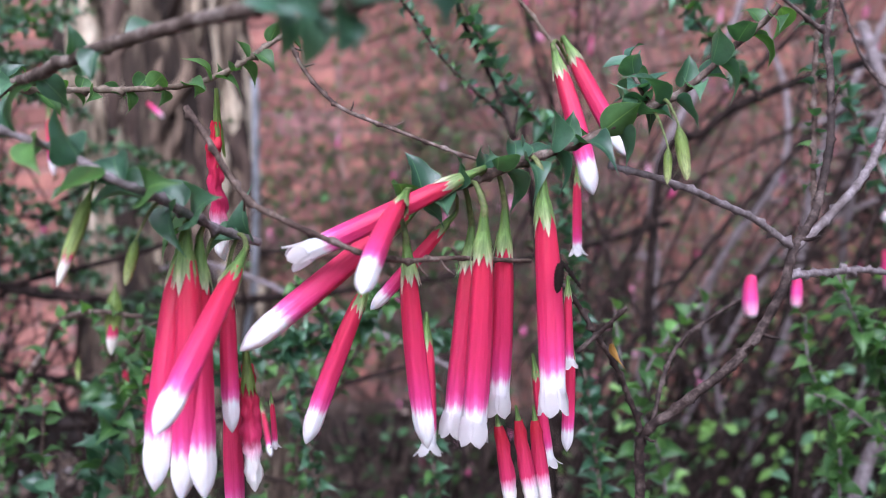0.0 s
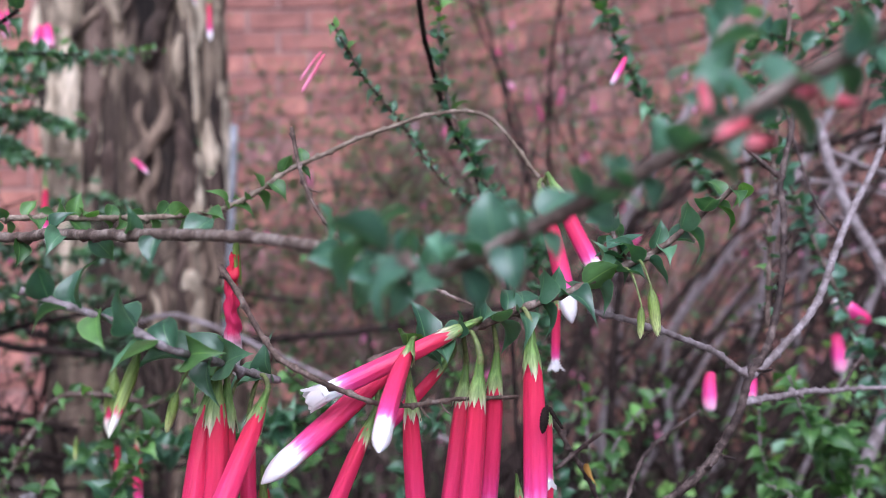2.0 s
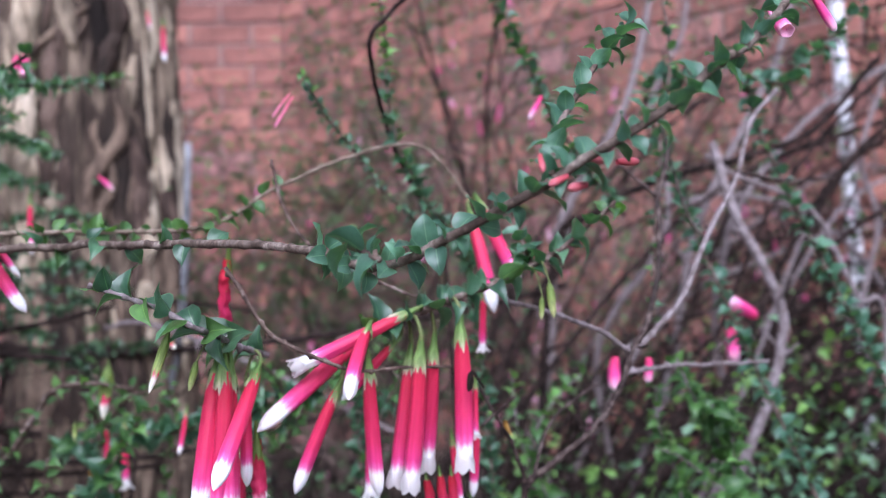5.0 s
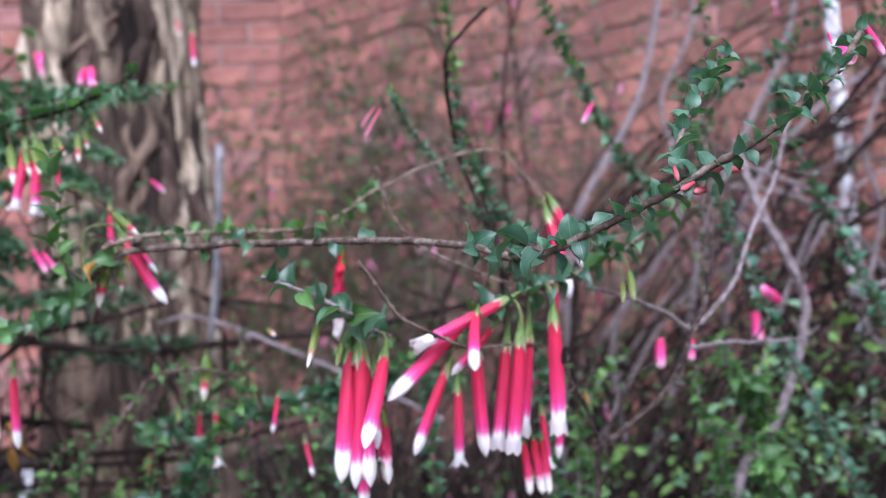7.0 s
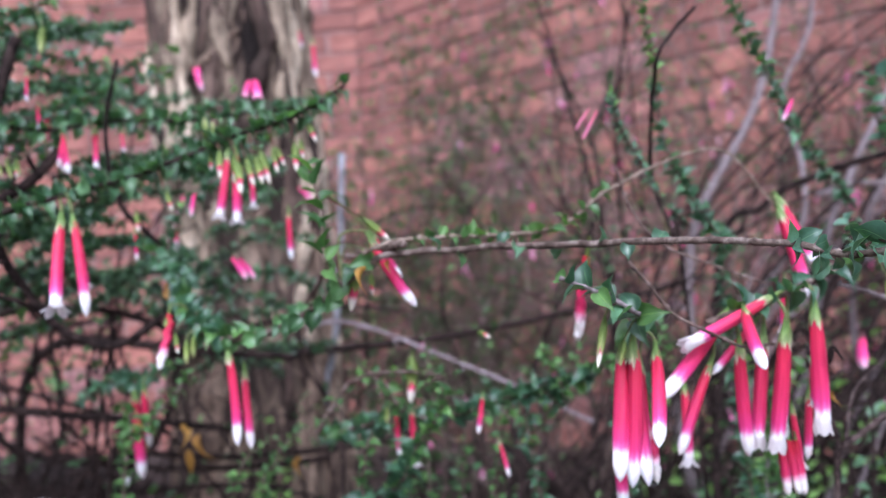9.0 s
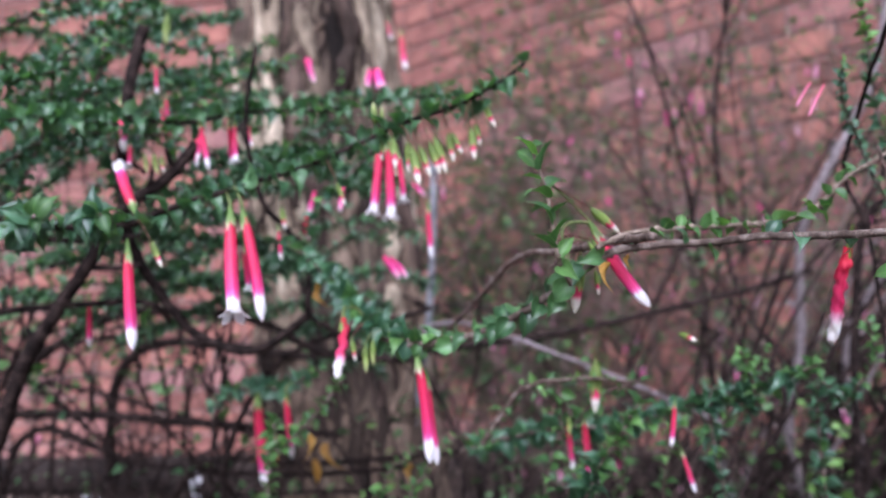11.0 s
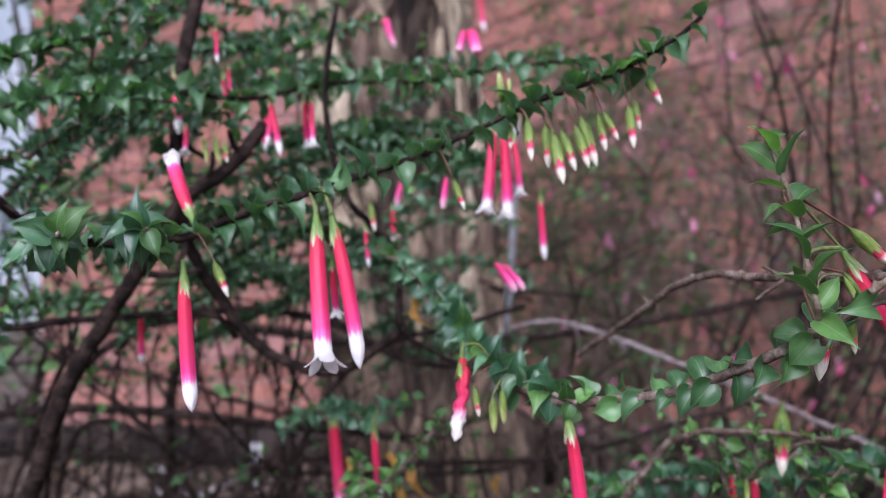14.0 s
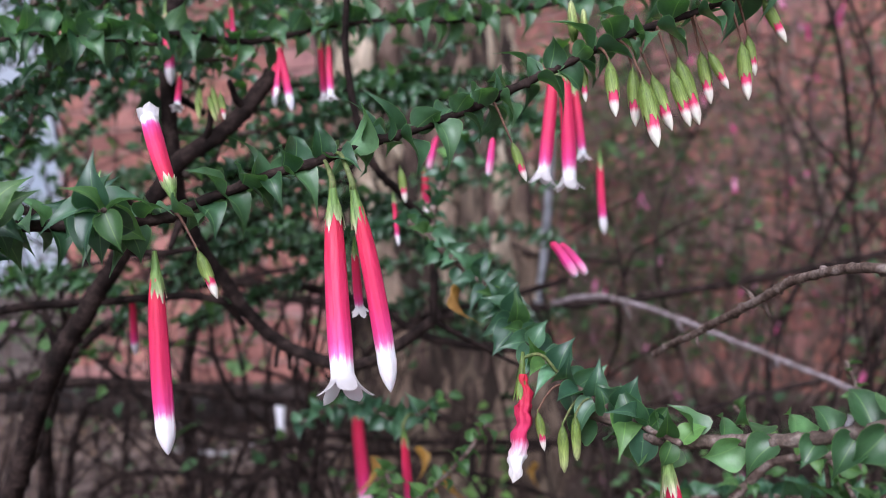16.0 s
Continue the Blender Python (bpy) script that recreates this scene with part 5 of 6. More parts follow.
# crowded leafy sprays of the older bush
rng = random.Random(31)
for i in range(28):
    if i < 9 and i % 3 != 1:
        continue
    x0, y0, z0 = -0.47 + 0.0075 * i, rng.uniform(0.38, 0.54), 0.70 + 0.012 * (i % 17) + rng.uniform(-0.02, 0.03)
    run, rise = rng.uniform(0.08, 0.14), rng.uniform(-0.03, 0.06)
    pts = [(x0 + run * q + rng.uniform(-0.006, 0.006), y0 + 0.03 * q * rng.uniform(-1, 1), z0 + rise * q + 0.012 * math.sin(3 * q) + rng.uniform(-0.006, 0.006)) for q in (0.0, 0.35, 0.7, 1.0)]
    branch(pts, "dark crowded leafy spray of the older heath bush", 0.0010, 0.0005, leaves=0.0011, size=0.0068, joined=True)
for i in range(4, 15):
    x0, y0, z0 = -0.64 + 0.02 * i, rng.uniform(0.58, 0.75), 0.73 + 0.021 * ((i * 7) % 15) + rng.uniform(-0.02, 0.02)
    pts = [(x0 + 0.13 * q, y0 + 0.02 * q, z0 + 0.03 * q * rng.uniform(-1, 1) + 0.015 * math.sin(3 * q)) for q in (0.0, 0.35, 0.7, 1.0)]
    branch(pts, "dark crowded leafy spray of the older heath bush", 0.0012, 0.0006, leaves=0.0015, size=0.0095, joined=True)
for i in range(9):
    x0, y0, z0 = rng.uniform(-0.95, -0.35), rng.uniform(0.60, 0.95), rng.uniform(0.48, 0.76)
    run, rise, sag = rng.uniform(0.35, 0.7), rng.uniform(-0.10, 0.14), rng.uniform(-0.07, 0.07)
    pts = [(x0 - 0.1, y0 + 0.05, 0.28), (x0 - 0.05, y0 + 0.03, 0.5 * z0 + 0.15)]
    pts += [(x0 + run * q, y0 + rng.uniform(-0.03, 0.03), z0 + rise * q + sag * math.sin(3 * q)) for q in (0.0, 0.3, 0.6, 0.85, 1.0)]
    r = rng.uniform(0.0028, 0.0068)
    branch(pts, "thick dark bare limb arching low through the bush", r, r * 0.5, leaves=0)


# fresh leafy shoots low beside the fork
for pts, gap, grown in (
        ([(0.10, 0.40, 0.29), (0.0990, 0.36, 0.60), (0.0985, 0.352, 0.638), (0.1023, 0.350, 0.6616), (0.1132, 0.350, 0.6776), (0.1271, 0.350, 0.6895)], 0.0024, 0.0092),
        ([(0.12, 0.40, 0.29), (0.1120, 0.37, 0.60), (0.1080, 0.362, 0.635), (0.0981, 0.360, 0.6562), (0.0956, 0.360, 0.6730), (0.0952, 0.360, 0.6878)], 0.0028, 0.0086),
        ([(0.17, 0.36, 0.29), (0.1600, 0.33, 0.60), (0.1575, 0.322, 0.636), (0.1536, 0.320, 0.6535), (0.1489, 0.320, 0.6682), (0.1488, 0.320, 0.6828)], 0.0020, 0.0094),
        ([(0.20, 0.36, 0.29), (0.1850, 0.32, 0.60), (0.1746, 0.312, 0.637), (0.1646, 0.310, 0.6463), (0.1545, 0.310, 0.6552), (0.1459, 0.310, 0.6589)], 0.0020, 0.0094)):
    branch(pts, "low leafy shoot with broad fresh pale green leaves", 0.0009, 0.0004, leaves=gap, size=grown, start=0.76)
# dark limbs and leafy sprays in front of the trunk
branch([(-0.46, 0.56, 0.28), (-0.43, 0.52, 0.58), (-0.4046, 0.50, 0.693), (-0.3448, 0.50, 0.737), (-0.2823, 0.50, 0.738), (-0.2403, 0.50, 0.727), (-0.2057, 0.50, 0.7075), (-0.1481, 0.50, 0.699)],
       "thick dark bare limb arching low through the bush", 0.0038, 0.0020, leaves=0)
branch([(-0.31, 0.60, 0.28), (-0.295, 0.56, 0.56), (-0.2823, 0.55, 0.648), (-0.2527, 0.55, 0.696), (-0.225, 0.55, 0.714), (-0.1852, 0.55, 0.7216), (-0.1394, 0.55, 0.732)],
       "thick dark bare limb arching low through the bush", 0.0030, 0.0016, leaves=0)
rng = random.Random(53)
for i in range(9):
    x0, y0, z0 = rng.uniform(-0.27, -0.20), rng.uniform(0.55, 0.68), 0.685 + 0.013 * i + rng.uniform(-0.01, 0.01)
    run, rise = rng.uniform(0.05, 0.10), rng.uniform(-0.03, 0.02)
    pts = [(x0 + run * q, y0 + rng.uniform(-0.01, 0.01), z0 + rise * q + 0.012 * math.sin(3 * q) + rng.uniform(-0.004, 0.004)) for q in (0.0, 0.35, 0.7, 1.0)]
    branch(pts, "dark leafy spray of heath in front of the trunk", 0.0010, 0.0005, leaves=0.0020, size=0.0080, joined=True)


# ---- ground ----
GROUND = 0.30


def ground_height(x, y):
    d = math.hypot(x, y)
    near = max(0.0, 1 - d / 6)
    return GROUND + near * (0.03 * noise.noise(Vector((x * 2.1, y * 2.1, 0))) + 0.012 * noise.noise(Vector((x * 9, y * 9, 3))))


def make_ground():
    rings = [0.0, 0.3] + [0.3 + 0.09 * k for k in range(1, 40)] + [4.5, 6, 9, 15, 40, 120, 400, 1200, 3000]
    sides = 96
    verts, faces = [(0, 0, ground_height(0, 0))], []
    for r in rings[1:]:
        for j in range(sides):
            a = 2 * math.pi * j / sides
            x, y = r * math.cos(a), r * math.sin(a)
            verts.append((x, y, ground_height(x, y)))
    for j in range(sides):
        faces.append((0, 1 + j, 1 + (j + 1) % sides))
    for i in range(len(rings) - 2):
        for j in range(sides):
            k = (j + 1) % sides
            a = 1 + i * sides
            faces.append((a + j, a + sides + j, a + sides + k, a + k))
    tagged(new("ground", mesh_from("ground", verts, faces, M_SOIL)), "dark brown garden soil with bark mulch", "ground", kind="structure")


make_ground()


def make_mulch():
    """Bark chips and dry leaf litter strewn over the soil."""
    rng = random.Random(12)
    for name, mat, count, low, high, thick in (("bark_mulch", M_CHIP, 5200, 0.012, 0.045, 0.22), ("leaf_litter", M_LITTER, 1300, 0.015, 0.035, 0.03)):
        verts, faces = [], []
        for _ in range(count):
            x, y = rng.uniform(-2.2, 1.6), rng.uniform(0.45, 3.2)
            size = rng.uniform(low, high)
            turn = Euler((rng.uniform(-0.5, 0.5), rng.uniform(-0.5, 0.5), rng.uniform(0, 6.28))).to_matrix()
            c = Vector((x, y, ground_height(x, y) + size * 0.12))
            base = len(verts)
            for px, py, pz in ((-0.5, -0.2, 0), (0.1, -0.28, 0), (0.5, -0.05, 0), (0.42, 0.2, 0), (-0.1, 0.27, 0), (-0.45, 0.14, 0)):
                q = Vector((px + rng.uniform(-0.06, 0.06), py + rng.uniform(-0.05, 0.05), 0)) * size
                verts.append(c + turn @ (q + Vector((0, 0, thick * size * 0.5))))
                verts.append(c + turn @ (q * 1.05 - Vector((0, 0, thick * size * 0.5))))
            faces.append(tuple(base + 2 * i for i in range(6)))
            faces.append(tuple(base + 2 * i + 1 for i in reversed(range(6))))
            faces += [(base + 2 * i, base + 2 * i + 1, base + (2 * i + 3) % 12, base + (2 * i + 2) % 12) for i in range(6)]
        ob = new(name, mesh_from(name, verts, faces, mat, False))
        tagged(ob, "brown bark chips strewn over the soil" if thick > 0.1 else "dry brown leaf litter lying on the soil", "mulch" if thick > 0.1 else "leaf litter", kind="stuff")


make_mulch()


def make_backdrop():
    """A pale overcast sky low over the open ground beyond the end of the wall."""
    m, n, l, b = material("pale_sky", 1.0, 0.0)
    t = noise_node(n, l, 0.12, 3.0)
    r = ramp(n, [(0.35, (0.62, 0.70, 0.80)), (0.65, (0.86, 0.90, 0.95))])
    l.new(t.outputs["Fac"], r.inputs[0])
    l.new(r.outputs[0], b.inputs["Emission Color"])
    b.inputs["Emission Strength"].default_value = 0.72
    b.inputs["Base Color"].default_value = (0, 0, 0, 1)
    ob = new("backdrop", box_mesh("backdrop", 34, 0.2, 40, m, 0.05))
    ob.matrix_basis = pose(-52, 60, 19.5, 0, 0, 38)
    tagged(ob, "pale overcast sky beyond the end of the wall", "sky", kind="structure")


# ---- trunk: pale strips of bark round a dark core, hollows shaded by colour ----
def make_trunk():
    tree = new("tree")
    tree.location = (-0.270, 0.91, GROUND)
    tagged(tree, "gnarled tree trunk with pale peeling stringy bark", "tree")
    rng = random.Random(5)
    verts, faces = [], []
    levels, sides = 150, 140
    for i in range(levels):
        z = GROUND - 0.05 + 1.75 * i / (levels - 1)
        flare = 1 + 0.5 * max(0, 0.75 - z) ** 1.2
        for j in range(sides):
            a = 2 * math.pi * j / sides
            r = 0.087 * flare * (1 + 0.16 * noise.noise(Vector((math.cos(a) * 2.4, math.sin(a) * 2.4, z * 1.3))) + 0.09 * noise.noise(Vector((math.cos(a) * 7, math.sin(a) * 7, z * 2.4))) + 0.10 * abs(noise.noise(Vector((math.cos(a + 0.5 * noise.noise(Vector((a, z * 5, 2)))) * 15, math.sin(a) * 15, z * 5)))))
            verts.append((-0.270 + r * math.cos(a) + 0.015 * math.sin(z * 3), 0.91 + r * math.sin(a), z))
    for i in range(levels - 1):
        for j in range(sides):
            k = (j + 1) % sides
            faces.append((i * sides + j, i * sides + k, (i + 1) * sides + k, (i + 1) * sides + j))
    faces.append(tuple((levels - 1) * sides + j for j in range(sides)))
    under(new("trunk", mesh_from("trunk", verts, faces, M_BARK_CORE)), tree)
    # twisted ridges and dark strips painting hollow shade, as (x, z) along the face of the trunk
    for k, (name, mat, wide, way) in enumerate((
            ("bark_ridge", M_BARK_MID, 0.0085, ((-0.230, 0.70), (-0.233, 0.738), (-0.238, 0.797), (-0.242, 0.862), (-0.215, 0.915), (-0.222, 0.959))),
            ("bark_ridge", M_BARK, 0.0095, ((-0.300, 0.72), (-0.303, 0.788), (-0.308, 0.87), (-0.303, 0.93), (-0.311, 1.029), (-0.315, 1.098))),
            ("bark_ridge", M_BARK, 0.0070, ((-0.325, 0.76), (-0.328, 0.86), (-0.322, 0.95), (-0.330, 1.05))),
            ("bark_ridge", M_BARK, 0.0065, ((-0.205, 1.000), (-0.207, 0.975), (-0.206, 0.945))),
            ("bark_ridge", M_BARK, 0.0080, ((-0.270, 1.065), (-0.265, 1.035), (-0.256, 1.000))),
            ("bark_ridge", M_BARK_MID, 0.0050, ((-0.226, 0.792), (-0.232, 0.836), (-0.222, 0.864), (-0.226, 0.90))),
            ("bark_ridge", M_BARK_MID, 0.0040, ((-0.313, 0.983), (-0.281, 1.011), (-0.243, 1.046))),
            ("hollow_shade_strip", M_BARK_DARK, 0.0130, ((-0.205, 0.780), (-0.203, 0.830), (-0.202, 0.875), (-0.209, 0.914))),
            ("hollow_shade_strip", M_BARK_DARK, 0.0090, ((-0.283, 0.850), (-0.280, 0.900), (-0.279, 0.949), (-0.278, 1.017))),
            ("hollow_shade_strip", M_BARK_DARK, 0.0100, ((-0.233, 0.965), (-0.226, 1.000), (-0.218, 1.034), (-0.230, 1.086))),
            ("hollow_shade_strip", M_BARK_DARK, 0.0090, ((-0.268, 0.760), (-0.264, 0.830), (-0.262, 0.900))))):
        deep = 0.004 if name == "hollow_shade_strip" else 0.0
        pts = [(x, 0.91 + deep - math.sqrt(max(0.0004, 0.094 ** 2 - (x + 0.27) ** 2)), z) for x, z in way]
        path, share, _ = spline(pts, 0.006)
        radii = wide * (0.2 + np.sin(np.pi * np.clip(share, 0.03, 0.97)) ** 0.5) * np.array([0.85 + 0.5 * noise.noise(Vector((k * 3.0, p[2] * 28, 7))) for p in path])
        verts, faces = tube(path, radii, 12, rng, 0.25)
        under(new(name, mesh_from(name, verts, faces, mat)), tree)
    for k in range(285):
        a = math.pi * (0.95 + 1.1 * rng.random())
        turn = a / math.pi
        pale = turn > 1.74 or turn < 1.18 or 1.28 < turn < 1.40
        z0 = GROUND + rng.uniform(-0.05, 1.05)
        span = rng.uniform(0.05, 0.30)
        wide = rng.uniform(0.0016, 0.0046) * (2.4 if pale else 1.0)
        sway = 0.08 if pale else 0.28
        pts = []
        for i in range(7):
            z = z0 + span * i / 6
            flare = 1 + 0.5 * max(0, 0.75 - z) ** 1.2
            aa = a + 0.30 * noise.noise(Vector((a * 1.5, z * 5.0, 0))) + sway * noise.noise(Vector((k * 2.0, z * 17.0, 4)))
            r = 0.087 * flare * (1 + 0.16 * noise.noise(Vector((math.cos(aa) * 2.4, math.sin(aa) * 2.4, z * 1.3)))) + 0.010 * noise.noise(Vector((k, z * 14, 1)))
            pts.append((-0.270 + r * math.cos(aa) + 0.015 * math.sin(z * 3), 0.91 + r * math.sin(aa), z))
        path, share, _ = spline(pts, 0.007)
        radii = wide * (0.15 + np.sin(np.pi * np.clip(share, 0.02, 0.98)) ** 0.6) * np.array([1 + 0.6 * noise.noise(Vector((k, p[2] * 30, 5))) for p in path])
        verts, faces = tube(path, radii, 9, rng, 0.2)
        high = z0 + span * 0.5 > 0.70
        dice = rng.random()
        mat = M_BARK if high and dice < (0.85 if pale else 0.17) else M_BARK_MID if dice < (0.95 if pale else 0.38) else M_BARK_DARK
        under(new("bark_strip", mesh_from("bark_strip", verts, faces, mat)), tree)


make_trunk()
make_backdrop()


def make_stake():
    p, share, _ = spline([(-0.215, 0.89, GROUND - 0.05), (-0.180, 0.862, 0.62), (-0.162, 0.845, 0.70), (-0.148, 0.812, 0.79), (-0.138, 0.782, 0.895)], 0.02)
    v, f = tube(p, np.full(len(p), 0.0034), 10)
    tagged(new("garden_stake", mesh_from("garden_stake", v, f, M_STAKE)), "thin grey metal garden stake beside the trunk", "stake")


make_stake()


# ---- undergrowth in front of the wall ----
def shrub(x, y, spread, height, stems, leaf_share, flower_share, seed, label, mat_leaf, lean=0.0, thick=0.0022, size=0.011, leaf_from=0.0):
    thing = new("shrub")
    thing.location = (x, y, GROUND)
    tagged(thing, label, "shrub")
    rng = random.Random(seed)
    sv, sf, lv, lf, fv, ff = [], [], [], [], [], []
    for k in range(stems):
        a = rng.uniform(0, 6.28)
        d = spread * math.sqrt(rng.random())
        h = height * rng.uniform(0.55, 1.05)
        foot = Vector((x + d * 0.35 * math.cos(a), y + d * 0.35 * math.sin(a), GROUND - 0.02))
        head = Vector((x + d * math.cos(a) + lean * h, y + d * math.sin(a), GROUND + h))
        pts = [foot]
        for s in (0.25, 0.5, 0.75):
            pts.append(foot.lerp(head, s) + Vector((rng.uniform(-1, 1), rng.uniform(-1, 1), rng.uniform(-0.3, 0.3))) * 0.12 * height)
        pts.append(head)
        path, share, length = spline([tuple(p) for p in pts], 0.035)
        runs = [(path, thick * rng.uniform(0.5, 1.3))]
        for b in range(rng.randint(4, 8)):
            i = rng.randrange(len(path) // 4, len(path) - 1)
            o = Vector(path[i])
            e = o + Vector((rng.uniform(-1, 1), rng.uniform(-1, 1), rng.uniform(-0.1, 1.2))) * 0.16 * height
            mid = o.lerp(e, 0.5) + Vector((rng.uniform(-1, 1), rng.uniform(-1, 1), 0.4)) * 0.03
            sp, _, _ = spline([tuple(o), tuple(mid), tuple(e)], 0.03)
            runs.append((sp, thick * 0.45))
        for sp, r in runs:
            v, f = tube(sp, np.linspace(r, r * 0.45, len(sp)), 5)
            base = len(sv)
            sv += v
            sf += [tuple(base + i for i in t) for t in f]
            for p in sp[1:]:
                for _ in range(3):
                    c = Vector(p) + Vector((rng.uniform(-1, 1), rng.uniform(-1, 1), rng.uniform(-1, 1))) * 0.018
                    if c.z > leaf_from and rng.random() < leaf_share:
                        q = Euler((rng.uniform(-1, 1), rng.uniform(-1, 1), rng.uniform(0, 6.28))).to_matrix()
                        s = size * rng.uniform(0.7, 1.3)
                        base = len(lv)
                        for px, py, pz in ((0, 0, 0), (-0.3, 0.3, 0.1), (0.3, 0.3, 0.1), (0, 0.4, 0), (-0.2, 0.62, 0.05), (0.2, 0.62, 0.05), (0, 1, -0.15)):
                            lv.append(c + q @ (Vector((px, py, pz)) * s))
                        lf += [tuple(base + i for i in t) for t in ((0, 3, 1), (0, 2, 3), (1, 3, 4), (2, 5, 3), (3, 6, 4), (3, 5, 6))]
                    elif rng.random() < flower_share:
                        base = len(fv)
                        L, w = rng.uniform(0.012, 0.028), rng.uniform(0.002, 0.0045)
                        tilt = Vector((rng.uniform(-0.4, 0.4), rng.uniform(-0.4, 0.4), -1)).normalized()
                        for s, ww in ((0, 0.5), (0.5, 1.0), (0.9, 1.0), (1, 0.3)):
                            for j in range(5):
                                an = j * 1.2566
                                fv.append(c + tilt * (L * s) + Vector((math.cos(an), math.sin(an), 0)) * w * ww)
                        for i in range(3):
                            for j in range(5):
                                kk = (j + 1) % 5
                                ff.append((base + i * 5 + j, base + i * 5 + kk, base + i * 5 + 5 + kk, base + i * 5 + 5 + j))
    # twigs nearer than y 1.35 take dark bark, painting in the thicket's deep shade
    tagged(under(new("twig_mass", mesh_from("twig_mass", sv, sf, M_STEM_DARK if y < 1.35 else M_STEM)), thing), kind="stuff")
    if lf:
        tagged(under(new("foliage", mesh_from("foliage", lv, lf, mat_leaf, False)), thing), kind="stuff")
    if ff:
        tagged(under(new("blossom", mesh_from("blossom", fv, ff, M_FARPINK)), thing), kind="stuff")
    return thing


M_FARPINK = two_scale("far_pink_petals", [(0.65, 0.05, 0.2), (0.75, 0.2, 0.4), (0.8, 0.5, 0.6)], 30.0, 90.0, 0.5)
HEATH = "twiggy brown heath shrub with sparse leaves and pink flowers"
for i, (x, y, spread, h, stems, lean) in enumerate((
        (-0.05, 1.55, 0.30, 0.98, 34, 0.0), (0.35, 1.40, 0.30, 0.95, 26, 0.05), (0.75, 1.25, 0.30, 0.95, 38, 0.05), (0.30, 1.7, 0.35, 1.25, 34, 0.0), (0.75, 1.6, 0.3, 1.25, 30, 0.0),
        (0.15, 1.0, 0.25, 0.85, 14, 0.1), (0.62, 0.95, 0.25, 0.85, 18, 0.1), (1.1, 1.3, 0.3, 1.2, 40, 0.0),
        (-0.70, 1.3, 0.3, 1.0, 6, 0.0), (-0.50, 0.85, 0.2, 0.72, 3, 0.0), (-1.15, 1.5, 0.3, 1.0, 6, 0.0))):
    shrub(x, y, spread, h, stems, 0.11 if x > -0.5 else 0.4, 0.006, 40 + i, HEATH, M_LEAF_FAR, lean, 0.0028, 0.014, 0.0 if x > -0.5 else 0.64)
for i, (x, y, spread, h, stems) in enumerate(((-0.62, 0.88, 0.14, 0.34, 4), (-0.40, 0.84, 0.10, 0.28, 3), (-0.85, 1.1, 0.2, 0.36, 5), (-0.12, 0.80, 0.08, 0.30, 4))):
    shrub(x, y, spread, h, stems, 0.24, 0.0, 180 + i, "low dark green leafy heath shrub on the soil", M_LEAF_FAR, 0.0, 0.0024, 0.013, 0.42)
for i, (x, y, spread, h, stems) in enumerate(((-0.45, 0.95, 0.16, 0.46, 6), (-0.68, 1.2, 0.2, 0.52, 7), (-0.34, 0.80, 0.10, 0.36, 3))):
    shrub(x, y, spread, h, stems, 0.07, 0.0, 190 + i, "tangled dark heath shrub with few small leaves", M_LEAF_FAR, 0.05, 0.0030, 0.012, 0.40)
for i, (x, y, spread, h, stems) in enumerate(((0.20, 0.50, 0.09, 0.36, 12), (0.34, 0.57, 0.11, 0.37, 14), (0.52, 0.62, 0.12, 0.38, 12))):
    shrub(x, y, spread, h, stems, 0.5, 0.0, 200 + i, "low shrub with small teal green leaves", M_LEAF_TEAL, 0.0, 0.0016, 0.0095, 0.50)
DENSE = "dense heath shrub with small dark green leaves"
for i, (x, y, spread, h, stems) in enumerate(((-0.32, 0.62, 0.11, 0.64, 6), (-0.46, 0.64, 0.14, 0.75, 8), (-0.62, 0.72, 0.16, 0.80, 6), (-0.40, 0.50, 0.10, 0.55, 5), (-0.80, 0.85, 0.18, 0.9, 8), (-0.24, 0.66, 0.09, 0.49, 4))):
    shrub(x, y, spread, h, stems, 0.42, 0.0, 90 + i, DENSE, M_LEAF_FAR, -0.05, 0.0022, 0.012, 0.68 if h > 0.5 else 0.5)
GREEN = "low green leafy shrub with small bright leaves"
for i, (x, y, spread, h, stems) in enumerate((
        (0.26, 0.60, 0.14, 0.38, 16), (0.46, 0.66, 0.16, 0.42, 14), (0.68, 0.75, 0.16, 0.44, 12), (-0.20, 0.66, 0.05, 0.34, 4))):
    shrub(x, y, spread, h, stems, 0.5, 0.0, 70 + i, GREEN, M_LEAF_FRESH, 0.0, 0.0018, 0.011, 0.55 if x > 0.1 else 0.52)


for i, (x, y, spread, h, stems) in enumerate(((0.22, 0.85, 0.16, 0.36, 24), (0.42, 0.92, 0.2, 0.40, 28), (0.68, 1.0, 0.2, 0.42, 28), (0.95, 1.1, 0.2, 0.42, 20), (0.05, 0.95, 0.14, 0.30, 6), (-0.06, 0.84, 0.12, 0.34, 5))):
    shrub(x, y, spread, h, stems, 0.3, 0.0, 120 + i, "tangle of dead twigs close to the soil, coloured dark for deep shade", M_LEAF_FAR, 0.1, 0.0042, 0.012)
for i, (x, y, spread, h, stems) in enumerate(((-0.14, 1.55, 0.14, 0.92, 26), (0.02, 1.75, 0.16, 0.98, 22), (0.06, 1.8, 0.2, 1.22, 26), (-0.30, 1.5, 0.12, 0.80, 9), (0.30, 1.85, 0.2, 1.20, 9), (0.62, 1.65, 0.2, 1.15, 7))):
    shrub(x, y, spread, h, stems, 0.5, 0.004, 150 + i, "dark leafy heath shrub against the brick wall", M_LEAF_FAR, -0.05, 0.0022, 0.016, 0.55)
